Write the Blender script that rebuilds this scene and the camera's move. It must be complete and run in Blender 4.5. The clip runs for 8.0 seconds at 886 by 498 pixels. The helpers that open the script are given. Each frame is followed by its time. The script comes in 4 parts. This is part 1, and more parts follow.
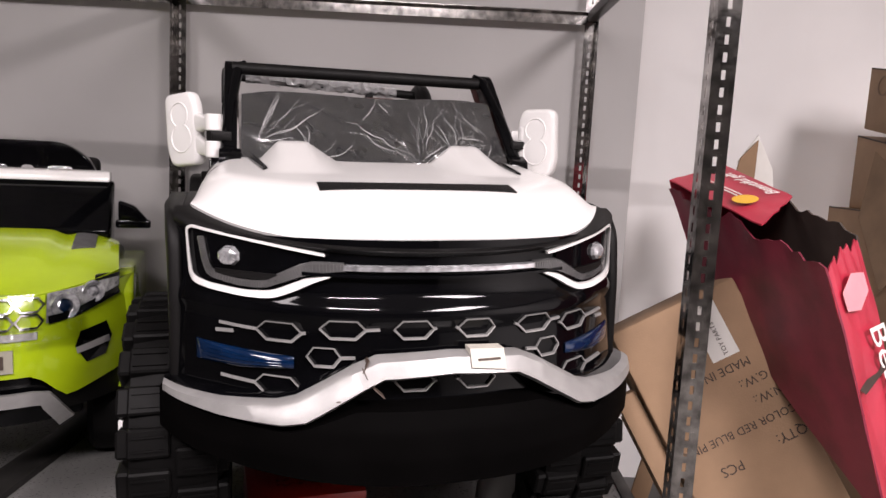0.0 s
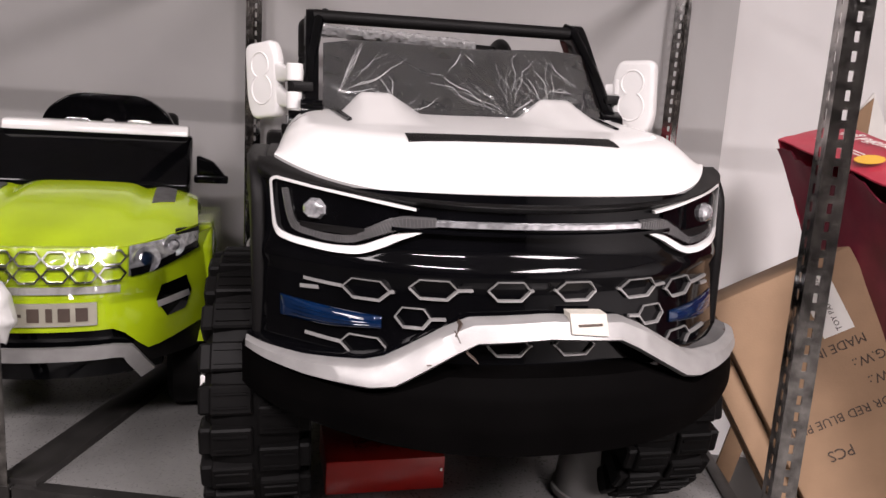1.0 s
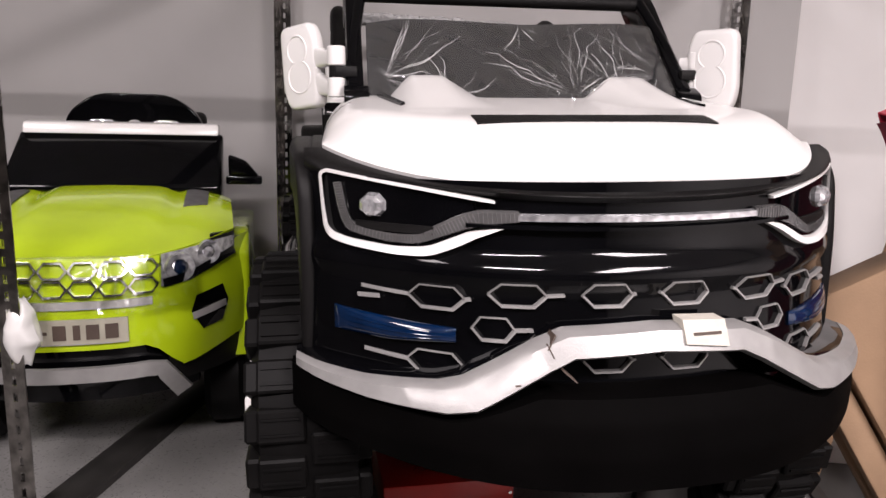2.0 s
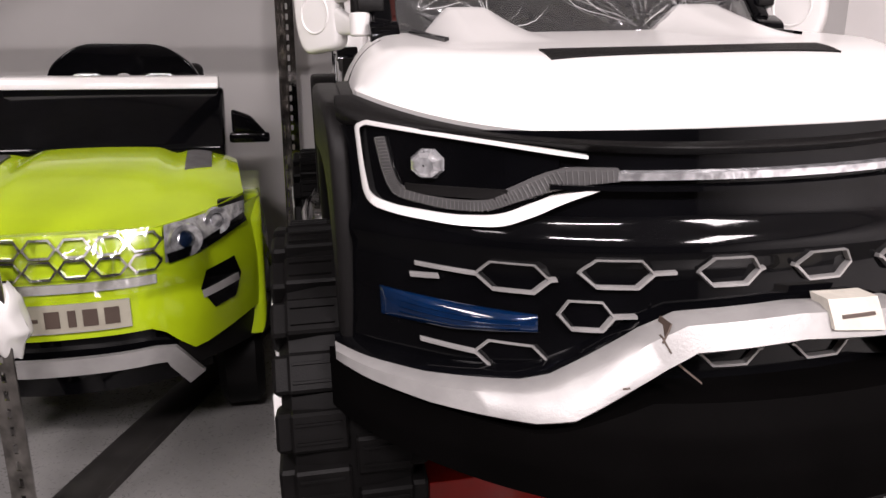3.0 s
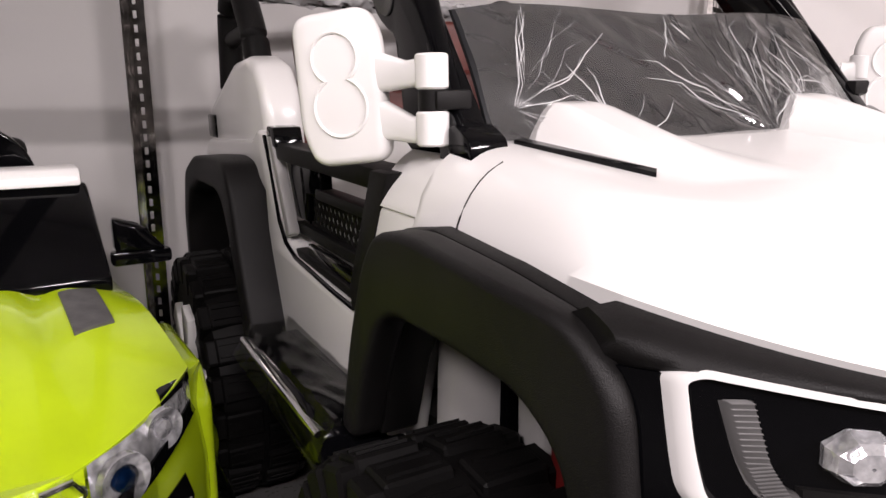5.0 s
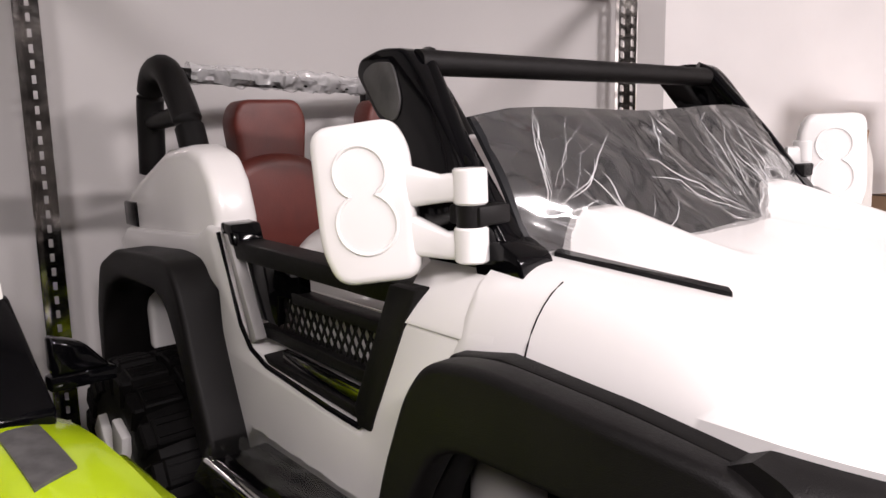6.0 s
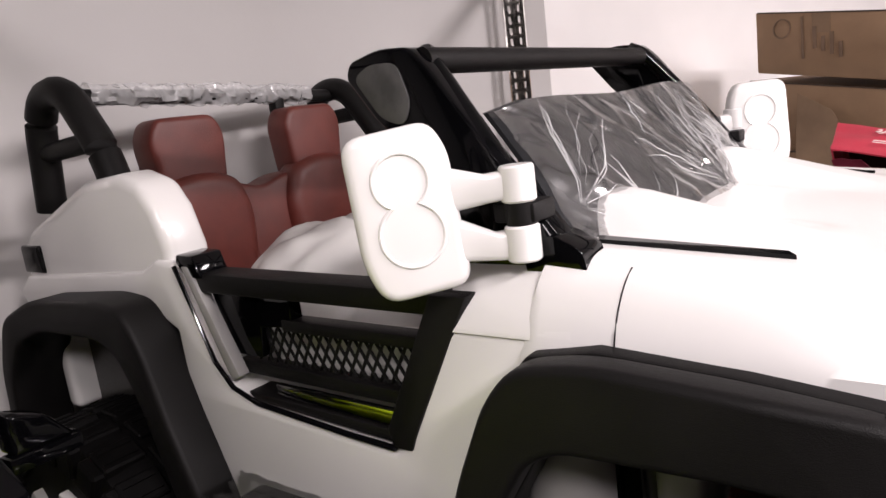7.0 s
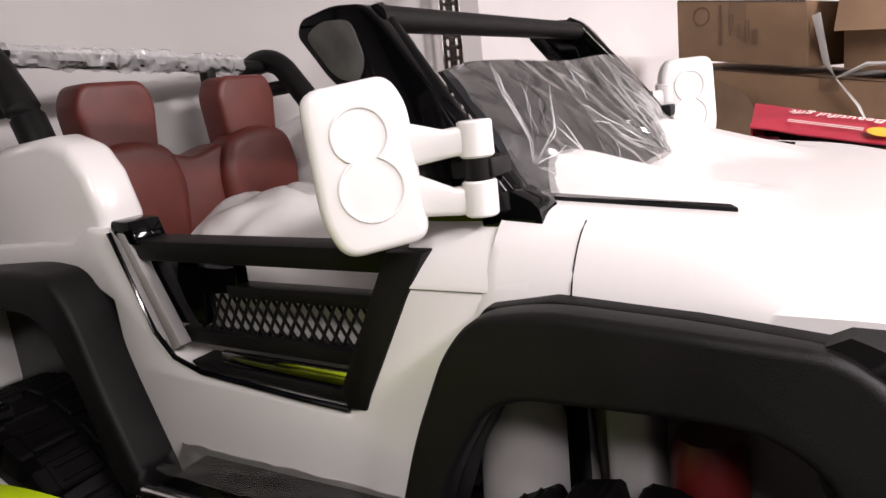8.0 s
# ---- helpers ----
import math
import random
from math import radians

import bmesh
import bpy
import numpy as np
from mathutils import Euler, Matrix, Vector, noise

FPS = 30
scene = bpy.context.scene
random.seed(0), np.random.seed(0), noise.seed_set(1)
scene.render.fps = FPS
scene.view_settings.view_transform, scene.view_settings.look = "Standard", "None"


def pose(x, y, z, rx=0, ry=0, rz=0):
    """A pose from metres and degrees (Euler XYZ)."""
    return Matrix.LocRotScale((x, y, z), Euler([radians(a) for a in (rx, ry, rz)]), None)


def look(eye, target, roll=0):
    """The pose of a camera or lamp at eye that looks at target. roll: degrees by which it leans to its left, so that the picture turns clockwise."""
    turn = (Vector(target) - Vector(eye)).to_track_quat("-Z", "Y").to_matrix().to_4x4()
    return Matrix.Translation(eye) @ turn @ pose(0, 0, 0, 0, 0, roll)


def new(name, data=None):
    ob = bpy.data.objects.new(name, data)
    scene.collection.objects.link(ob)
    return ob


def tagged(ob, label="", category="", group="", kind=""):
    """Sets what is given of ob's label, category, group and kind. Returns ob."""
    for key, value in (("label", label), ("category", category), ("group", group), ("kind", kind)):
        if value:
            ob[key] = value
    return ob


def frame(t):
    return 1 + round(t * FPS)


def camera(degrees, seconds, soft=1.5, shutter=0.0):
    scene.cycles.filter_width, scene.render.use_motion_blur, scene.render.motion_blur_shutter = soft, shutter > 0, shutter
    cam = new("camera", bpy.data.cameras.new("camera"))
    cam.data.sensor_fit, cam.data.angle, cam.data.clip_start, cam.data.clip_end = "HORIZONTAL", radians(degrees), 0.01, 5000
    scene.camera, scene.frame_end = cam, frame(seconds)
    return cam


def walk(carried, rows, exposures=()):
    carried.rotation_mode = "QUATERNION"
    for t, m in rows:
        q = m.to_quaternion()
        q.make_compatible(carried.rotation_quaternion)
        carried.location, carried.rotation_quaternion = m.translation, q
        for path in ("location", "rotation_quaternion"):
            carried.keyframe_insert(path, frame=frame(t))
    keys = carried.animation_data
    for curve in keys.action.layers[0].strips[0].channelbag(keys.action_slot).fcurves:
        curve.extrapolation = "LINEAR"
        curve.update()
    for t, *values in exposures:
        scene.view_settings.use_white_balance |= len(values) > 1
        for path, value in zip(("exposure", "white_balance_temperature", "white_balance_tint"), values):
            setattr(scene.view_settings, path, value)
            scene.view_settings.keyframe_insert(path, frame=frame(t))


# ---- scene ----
cam = camera(64.3, 8.0)
PATH = [
    (0, (0.015, 0.022, 0.983), (0.011, 2.006, 0.727), 1.5),
    (0.5, (0.007, 0.039, 0.969), (-0.133, 2.01, 0.656), 1.5),
    (1, (-0.037, 0.09, 0.957), (-0.21, 2.051, 0.602), 2.0),
    (1.5, (-0.11, 0.199, 0.959), (-0.215, 2.159, 0.576), 2.1),
    (1.7, (-0.117, 0.216, 0.942), (-0.314, 2.177, 0.601), 1.3),
    (2.8, (-0.166, 0.305, 0.922), (-0.424, 2.229, 0.439), -1.4),
    (3, (-0.217, 0.385, 0.918), (-0.449, 2.309, 0.426), -1.6),
    (3.5, (-0.326, 0.541, 0.925), (-0.443, 2.482, 0.455), -1.3),
    (4, (-0.424, 0.662, 0.931), (-0.352, 2.593, 0.418), -1.3),
    (4.5, (-0.521, 0.74, 1.003), (-0.328, 2.676, 0.541), -0.3),
    (5, (-0.605, 0.801, 1.025), (-0.209, 2.712, 0.587), -1.4),
    (5.2, (-0.668, 0.819, 1.05), (-0.142, 2.715, 0.696), -2.2),
    (6.3, (-0.775, 0.943, 1.093), (0.064, 2.731, 0.777), -2.8),
    (6.5, (-0.814, 0.976, 1.093), (0.105, 2.723, 0.768), -3.5),
    (7, (-0.893, 1.013, 1.111), (0.227, 2.629, 0.746), -7.9),
    (7.5, (-0.923, 1.022, 1.109), (0.355, 2.504, 0.694), -8.6),
    (8, (-0.929, 1.027, 1.086), (0.352, 2.503, 0.662), -6.9),
]
walk(cam, [(t, pose(0, 0, 0.25, 0, -1.48, 0) @ look(eye, target, roll)) for t, eye, target, roll in PATH],
     exposures=[(0.0, -0.12), (1.5, -0.1), (3.5, 0.0), (5.0, 0.2), (6.5, 0.3), (8.0, 0.35)])

# ---- world and lights ----
world = bpy.data.worlds.new("world")
scene.world = world
world.use_nodes = True
world.node_tree.nodes["Background"].inputs[0].default_value = (0.9, 0.92, 1.0, 1)
world.node_tree.nodes["Background"].inputs[1].default_value = 0.02


def tube_lamp(x, y, z, length, watts, turn=0, width=0.08):
    data = bpy.data.lights.new("tube", "AREA")
    data.shape, data.size, data.size_y, data.energy = "RECTANGLE", length, width, watts
    data.color = (1.0, 0.90, 0.92)
    ob = new("ceiling_tube_light", data)
    ob.matrix_world = pose(x, y, z, 0, 0, turn)
    return ob


tube_lamp(-0.5, -1.1, 2.74, 1.2, 130)
tube_lamp(1.6, -0.9, 2.74, 1.2, 205, 90, 0.6)
tube_lamp(-2.1, -0.2, 2.74, 1.2, 60, 90, 0.6)


# ---- materials ----
def material(name, colour, rough=0.5, metal=0.0, vary=0.08, shine=0.5, scale=12.0, bump=0.0, bump_scale=150.0, coat=0.0, wear=0.0, spread=0.0):
    """A surface with broad stains, fine grain and relief. Scales are per metre."""
    m = bpy.data.materials.new(name)
    m.use_nodes = True
    nt = m.node_tree
    b = nt.nodes["Principled BSDF"]
    b.inputs["Metallic"].default_value = metal
    b.inputs["Specular IOR Level"].default_value = shine
    b.inputs["Coat Weight"].default_value = coat
    b.inputs["Coat Roughness"].default_value = 0.06
    tc = nt.nodes.new("ShaderNodeTexCoord")
    big = nt.nodes.new("ShaderNodeTexNoise")
    big.inputs["Scale"].default_value, big.inputs["Detail"].default_value = scale, 6
    fine = nt.nodes.new("ShaderNodeTexNoise")
    fine.inputs["Scale"].default_value, fine.inputs["Detail"].default_value = bump_scale, 4
    nt.links.new(tc.outputs["Object"], big.inputs["Vector"])
    nt.links.new(tc.outputs["Object"], fine.inputs["Vector"])
    mix = nt.nodes.new("ShaderNodeMix")
    mix.data_type = "RGBA"
    mix.inputs[6].default_value = (*[c * (1 - vary) for c in colour], 1)
    mix.inputs[7].default_value = (*[min(1, c * (1 + vary)) for c in colour], 1)
    ramp = nt.nodes.new("ShaderNodeMapRange")
    ramp.inputs["From Min"].default_value, ramp.inputs["From Max"].default_value = 0.35, 0.65
    nt.links.new(big.outputs["Fac"], ramp.inputs["Value"])
    nt.links.new(ramp.outputs["Result"], mix.inputs[0])
    out = mix.outputs[2]
    if spread:
        info = nt.nodes.new("ShaderNodeObjectInfo")
        hsv = nt.nodes.new("ShaderNodeHueSaturation")
        rng = nt.nodes.new("ShaderNodeMapRange")
        rng.inputs["To Min"].default_value, rng.inputs["To Max"].default_value = 1 - spread, 1 + spread
        nt.links.new(info.outputs["Random"], rng.inputs["Value"])
        nt.links.new(rng.outputs["Result"], hsv.inputs["Value"])
        nt.links.new(out, hsv.inputs["Color"])
        out = hsv.outputs["Color"]
    nt.links.new(out, b.inputs["Base Color"])
    rr = nt.nodes.new("ShaderNodeMapRange")
    rr.inputs["To Min"].default_value, rr.inputs["To Max"].default_value = max(0.02, rough - 0.06 - wear), min(1, rough + 0.06 + wear)
    nt.links.new(fine.outputs["Fac"], rr.inputs["Value"])
    nt.links.new(rr.outputs["Result"], b.inputs["Roughness"])
    if bump:
        bp = nt.nodes.new("ShaderNodeBump")
        bp.inputs["Strength"].default_value, bp.inputs["Distance"].default_value = bump, 0.002
        nt.links.new(fine.outputs["Fac"], bp.inputs["Height"])
        nt.links.new(bp.outputs["Normal"], b.inputs["Normal"])
    return m


def glassy(name, colour, alpha_mix, rough=0.05, crinkle=0.0, scale=14.0):
    """Thin clear sheet: part see-through, part gloss, with folds."""
    m = bpy.data.materials.new(name)
    m.use_nodes = True
    nt = m.node_tree
    b = nt.nodes["Principled BSDF"]
    b.inputs["Base Color"].default_value = (*colour, 1)
    b.inputs["Roughness"].default_value = rough
    b.inputs["Alpha"].default_value = alpha_mix
    b.inputs["Specular IOR Level"].default_value = 0.9
    if crinkle:
        tc = nt.nodes.new("ShaderNodeTexCoord")
        mp = nt.nodes.new("ShaderNodeMapping")
        mp.inputs["Scale"].default_value = (1.0, 1.0, 0.45)
        mp.inputs["Rotation"].default_value = (0.2, 0.5, 0.3)
        n = nt.nodes.new("ShaderNodeTexNoise")
        n.noise_type = "RIDGED_MULTIFRACTAL"
        n.inputs["Scale"].default_value, n.inputs["Detail"].default_value = scale, 3
        n.inputs["Distortion"].default_value = 0.6
        bp = nt.nodes.new("ShaderNodeBump")
        bp.inputs["Strength"].default_value, bp.inputs["Distance"].default_value = crinkle, 0.02
        nt.links.new(tc.outputs["Object"], mp.inputs["Vector"])
        nt.links.new(mp.outputs["Vector"], n.inputs["Vector"])
        nt.links.new(n.outputs["Fac"], bp.inputs["Height"])
        nt.links.new(bp.outputs["Normal"], b.inputs["Normal"])
    return m


WHITE = material("white_plastic", (0.78, 0.765, 0.75), 0.26, vary=0.02, scale=5, coat=0.25, wear=-0.045)
GLOSS = material("gloss_black_plastic", (0.0018, 0.0018, 0.0023), 0.06, vary=0.2, shine=0.21)
MATTE = material("matte_black_plastic", (0.0065, 0.006, 0.006), 0.47, vary=0.15, shine=0.16, bump=0.25, bump_scale=900)
BUMPER = material("smooth_black_plastic", (0.0018, 0.0016, 0.0016), 0.6, vary=0.15, shine=0.01, bump=0.15, bump_scale=900)
INLAY = material("dark_grey_inlay", (0.07, 0.068, 0.068), 0.5, vary=0.3, scale=40)
RUBBER = material("tyre_plastic", (0.004, 0.0037, 0.0037), 0.5, vary=0.25, shine=0.09, bump=0.2, bump_scale=500)
SILVER = material("silver_paint", (0.32, 0.312, 0.306), 0.38, metal=0.35, vary=0.10, scale=25, bump=0.1, bump_scale=400)
CHROME = material("chrome", (0.75, 0.74, 0.73), 0.12, metal=1.0, vary=0.1)
STEEL = material("post_steel", (0.60, 0.58, 0.565), 0.08, metal=1.0, vary=0.5, scale=30, wear=0.05)
DECK = material("shelf_sheet", (0.21, 0.205, 0.2), 0.3, metal=0.2, vary=0.09, scale=6, wear=0.06)
BEAM = material("dark_beam", (0.05, 0.047, 0.045), 0.35, metal=0.6, vary=0.3)
BLUE = material("blue_lamp_plastic", (0.0010, 0.010, 0.038), 0.08, vary=0.25, scale=30, coat=0.6)
LIME = material("lime_paint", (0.40, 0.54, 0.009), 0.18, vary=0.05, coat=0.5)
SEAT = material("red_brown_leather", (0.105, 0.021, 0.015), 0.42, vary=0.15, scale=18, bump=0.35, bump_scale=500)
CARTON = material("brown_carton", (0.30, 0.19, 0.112), 0.8, vary=0.10, scale=9, bump=0.2, bump_scale=260)
TAPE = material("packing_tape", (0.25, 0.16, 0.095), 0.35, vary=0.06)
PRINT = material("faded_print", (0.20, 0.13, 0.085), 0.7)
CARTON_IN = material("carton_inside", (0.22, 0.145, 0.09), 0.85, vary=0.12)
MAROON = material("dark_maroon_card", (0.16, 0.018, 0.036), 0.42, vary=0.3, scale=10)
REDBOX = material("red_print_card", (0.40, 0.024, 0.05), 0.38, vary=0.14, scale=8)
PAPER = material("label_paper", (0.75, 0.73, 0.69), 0.6, vary=0.05)
INK = material("print_ink", (0.06, 0.04, 0.03), 0.7)
WALL_G = material("grey_wall_paint", (0.455, 0.44, 0.432), 0.55, vary=0.03, scale=2.5, bump=0.06, bump_scale=120)
WALL_W = material("white_wall_paint", (0.87, 0.85, 0.84), 0.6, vary=0.03, scale=2.5, bump=0.06, bump_scale=120)
WALL_D = material("dark_reflection_wall", (0.035, 0.030, 0.026), 0.7, vary=0.3, scale=1.5)
YELLOW = material("yellow_print", (0.7, 0.4, 0.04), 0.5)
FLOOR = material("floor_tile", (0.065, 0.062, 0.058), 0.3, vary=0.1, scale=5)
CEIL = material("ceiling_paint", (0.75, 0.74, 0.72), 0.7)
REDPAINT = material("red_plastic", (0.40, 0.016, 0.012), 0.3, vary=0.1, coat=0.3)
POLISHED = material("polished_strip", (0.42, 0.41, 0.40), 0.09, metal=1.0, vary=0.15, scale=25)
LENS = material("clear_lens", (0.62, 0.62, 0.64), 0.08, metal=0.7, vary=0.4, scale=90, bump=0.6, bump_scale=120)
RIB = material("ribbed_lens", (0.13, 0.127, 0.127), 0.2, vary=0.3)
GREYLENS = material("smoked_strip", (0.075, 0.073, 0.073), 0.15, vary=0.2, coat=0.5)
CLOUDY = material("cloudy_plastic", (0.19, 0.185, 0.18), 0.35, vary=0.12)
LINER = material("pale_liner", (0.36, 0.345, 0.335), 0.5, vary=0.08)
# Glints on the film's folds, put in as a pale colour.
CREASE_GLINT = glassy("film_crease_glint", (0.75, 0.75, 0.75), 0.6, 0.12)
WARM_GREY = material("grey_liner", (0.32, 0.31, 0.305), 0.5, vary=0.08)
SHIELD = material("dark_windscreen", (0.02, 0.0205, 0.022), 0.22, vary=0.3, shine=0.5)
STICKER = material("sticker_paper", (0.52, 0.49, 0.43), 0.5, vary=0.1, scale=60)
PLATE = material("plate_plastic", (0.33, 0.31, 0.25), 0.4, vary=0.1, scale=30)
DARKRED = material("dark_red_can", (0.09, 0.006, 0.006), 0.4, vary=0.2)


def clear_film(name, haze=0.05, gain=1.6, scale=16.0, relief=0.012, milk=0.0):
    """Clear wrapping film: see-through, with gloss that rises at grazing angles and on its creases."""
    m = bpy.data.materials.new(name)
    m.use_nodes = True
    nt = m.node_tree
    nt.nodes.remove(nt.nodes["Principled BSDF"])
    clear, gloss, mix = nt.nodes.new("ShaderNodeBsdfTransparent"), nt.nodes.new("ShaderNodeBsdfGlossy"), nt.nodes.new("ShaderNodeMixShader")
    gloss.inputs["Roughness"].default_value = 0.13
    tc, mp, n, bp = nt.nodes.new("ShaderNodeTexCoord"), nt.nodes.new("ShaderNodeMapping"), nt.nodes.new("ShaderNodeTexNoise"), nt.nodes.new("ShaderNodeBump")
    mp.inputs["Rotation"].default_value, mp.inputs["Scale"].default_value = (0.3, 0.7, 0.4), (1.0, 1.0, 0.35)
    n.noise_type = "RIDGED_MULTIFRACTAL"
    n.inputs["Scale"].default_value, n.inputs["Detail"].default_value, n.inputs["Distortion"].default_value = scale, 2.0, 0.8
    bp.inputs["Strength"].default_value, bp.inputs["Distance"].default_value = 1.0, relief
    fr, ma = nt.nodes.new("ShaderNodeFresnel"), nt.nodes.new("ShaderNodeMath")
    ma.operation, ma.use_clamp = "MULTIPLY_ADD", True
    ma.inputs[1].default_value, ma.inputs[2].default_value = gain, haze
    nt.links.new(tc.outputs["Object"], mp.inputs["Vector"])
    nt.links.new(mp.outputs["Vector"], n.inputs["Vector"])
    nt.links.new(n.outputs["Fac"], bp.inputs["Height"])
    nt.links.new(bp.outputs["Normal"], gloss.inputs["Normal"])
    nt.links.new(bp.outputs["Normal"], fr.inputs["Normal"])
    nt.links.new(fr.outputs["Fac"], ma.inputs[0])
    nt.links.new(ma.outputs["Value"], mix.inputs["Fac"])
    nt.links.new(clear.outputs["BSDF"], mix.inputs[1])
    nt.links.new(gloss.outputs["BSDF"], mix.inputs[2])
    dull, blend = nt.nodes.new("ShaderNodeBsdfDiffuse"), nt.nodes.new("ShaderNodeMixShader")
    dull.inputs["Color"].default_value = (0.8, 0.8, 0.8, 1)
    blend.inputs["Fac"].default_value = milk
    nt.links.new(mix.outputs["Shader"], blend.inputs[1])
    nt.links.new(dull.outputs["BSDF"], blend.inputs[2])
    nt.links.new(blend.outputs["Shader"], nt.nodes["Material Output"].inputs["Surface"])
    return m


FILM = clear_film("clear_film", 0.02, 0.8, 9.0, 0.003)
FILM_WS = clear_film("screen_film", 0.09, 1.6, 14.0, 0.008, 0.018)
FILM_NOSE = clear_film("crumpled_film", 0.04, 1.3, 30.0, 0.006)
FILM_THICK = glassy("bunched_film", (0.72, 0.72, 0.72), 0.42, 0.14, 0.9, 42)
# Brown card inside the torn box; the shade there is in its colour.
SHADED_INSIDE = material("shaded_card_inside", (0.045, 0.033, 0.026), 0.85, vary=0.2)
BAG = glassy("milky_bag", (0.80, 0.79, 0.77), 0.75, 0.25, 0.7, 8)


# ---- building helpers ----
def part(name, bm, mat, parent=None, label="", smooth=40, mats=()):
    bmesh.ops.recalc_face_normals(bm, faces=bm.faces)
    me = bpy.data.meshes.new(name)
    bm.to_mesh(me)
    bm.free()
    me.materials.append(mat)
    for extra in mats:
        me.materials.append(extra)
    if smooth:
        me.polygons.foreach_set("use_smooth", [True] * len(me.polygons))
        me.set_sharp_from_angle(angle=radians(smooth))
    ob = new(name, me)
    if parent:
        ob.parent = parent
    if label:
        ob["label"] = label
    return ob


def thing(name, m, label, category, group="", kind=""):
    ob = new(name)
    ob.empty_display_size = 0.1
    ob.matrix_world = m
    return tagged(ob, label, category, group, kind)


def bevelled(bm, width, segments=2, angle=25):
    if width:
        edges = [e for e in bm.edges if len(e.link_faces) == 2 and e.calc_face_angle(0) > radians(angle)]
        bmesh.ops.bevel(bm, geom=edges, offset=width, segments=segments, affect="EDGES", profile=0.5, clamp_overlap=True)
    return bm


def box(x0, x1, y0, y1, z0, z1, bevel=0.0, segments=2, m=None):
    bm = bmesh.new()
    bmesh.ops.create_cube(bm, size=1)
    for v in bm.verts:
        v.co = Vector((x0 + (v.co.x + 0.5) * (x1 - x0), y0 + (v.co.y + 0.5) * (y1 - y0), z0 + (v.co.z + 0.5) * (z1 - z0)))
    bevelled(bm, bevel, segments)
    if m:
        bmesh.ops.transform(bm, matrix=m, verts=bm.verts)
    return bm


def prism(points, axis, a, b, bevel=0.0, segments=2, angle=25):
    """A polygon in the plane across the axis, extruded from a to b along it."""
    bm = bmesh.new()

    def at(p, h):
        return {"x": (h, p[0], p[1]), "y": (p[0], h, p[1]), "z": (p[0], p[1], h)}[axis]
    lo = [bm.verts.new(at(p, a)) for p in points]
    hi = [bm.verts.new(at(p, b)) for p in points]
    bm.faces.new(lo)
    bm.faces.new(hi[::-1])
    n = len(points)
    for i in range(n):
        bm.faces.new((lo[i], hi[i], hi[(i + 1) % n], lo[(i + 1) % n]))
    bmesh.ops.recalc_face_normals(bm, faces=bm.faces)
    return bevelled(bm, bevel, segments, angle)


def tube(points, radius, sides=12, closed=False, squash=1.0, across=None):
    """A round bar along points."""
    bm = bmesh.new()
    pts = [Vector(p) for p in points]
    rings, n = [], len(pts)
    for i, p in enumerate(pts):
        d = (pts[(i + 1) % n] - pts[i - 1]) if closed or 0 < i < n - 1 else (pts[1] - pts[0] if i == 0 else pts[-1] - pts[-2])
        d.normalize()
        ref = Vector(across) if across else Vector((0, 0, 1)) if abs(d.z) < 0.9 else Vector((1, 0, 0))
        u = d.cross(ref).normalized()
        v = u.cross(d)
        r = radius[i] if isinstance(radius, (list, tuple)) else radius
        rings.append([bm.verts.new(p + r * (math.cos(a) * u + squash * math.sin(a) * v)) for a in [2 * math.pi * k / sides for k in range(sides)]])
    for i in range(n if closed else n - 1):
        a, b = rings[i], rings[(i + 1) % n]
        for k in range(sides):
            bm.faces.new((a[k], a[(k + 1) % sides], b[(k + 1) % sides], b[k]))
    if not closed:
        bm.faces.new(rings[0])
        bm.faces.new(rings[-1][::-1])
    return bm


def rounded(points, radius, steps=4, closed=True):
    """Rounds the corners of a polyline of 2D or 3D points."""
    out, n = [], len(points)
    for i, p in enumerate(points):
        p = Vector(p)
        if not closed and i in (0, n - 1):
            out.append(p)
            continue
        a, b = Vector(points[i - 1]) - p, Vector(points[(i + 1) % n]) - p
        r = min(radius, a.length * 0.45, b.length * 0.45)
        s, e = p + a.normalized() * r, p + b.normalized() * r
        for k in range(steps + 1):
            t = k / steps
            out.append(s * (1 - t) ** 2 + p * (2 * t * (1 - t)) + e * t ** 2)
    return out


def grid(nu, nv, f, thick=None):
    """A sheet f(u, v), u and v from 0 to 1; thick: a vector by which a second skin lies behind."""
    bm = bmesh.new()
    rows = [[bm.verts.new(f(i / nu, j / nv)) for i in range(nu + 1)] for j in range(nv + 1)]
    for j in range(nv):
        for i in range(nu):
            bm.faces.new((rows[j][i], rows[j][i + 1], rows[j + 1][i + 1], rows[j + 1][i]))
    if thick is not None:
        r = bmesh.ops.extrude_face_region(bm, geom=list(bm.faces))
        bmesh.ops.translate(bm, vec=Vector(thick), verts=[g for g in r["geom"] if isinstance(g, bmesh.types.BMVert)])
    return bm


def lathe(profile, sides=32, m=None):
    """A closed profile of (radius, x) turned about the x axis."""
    bm = bmesh.new()
    rings = [[bm.verts.new((h, r * math.cos(2 * math.pi * k / sides), r * math.sin(2 * math.pi * k / sides))) for k in range(sides)] for r, h in profile]
    n = len(rings)
    for i in range(n):
        a, b = rings[i], rings[(i + 1) % n]
        for k in range(sides):
            bm.faces.new((a[k], a[(k + 1) % sides], b[(k + 1) % sides], b[k]))
    if m:
        bmesh.ops.transform(bm, matrix=m, verts=bm.verts)
    return bm


def join(bms):
    out = bmesh.new()
    for b in bms:
        me = bpy.data.meshes.new("tmp")
        b.to_mesh(me)
        b.free()
        out.from_mesh(me)
        bpy.data.meshes.remove(me)
    return out


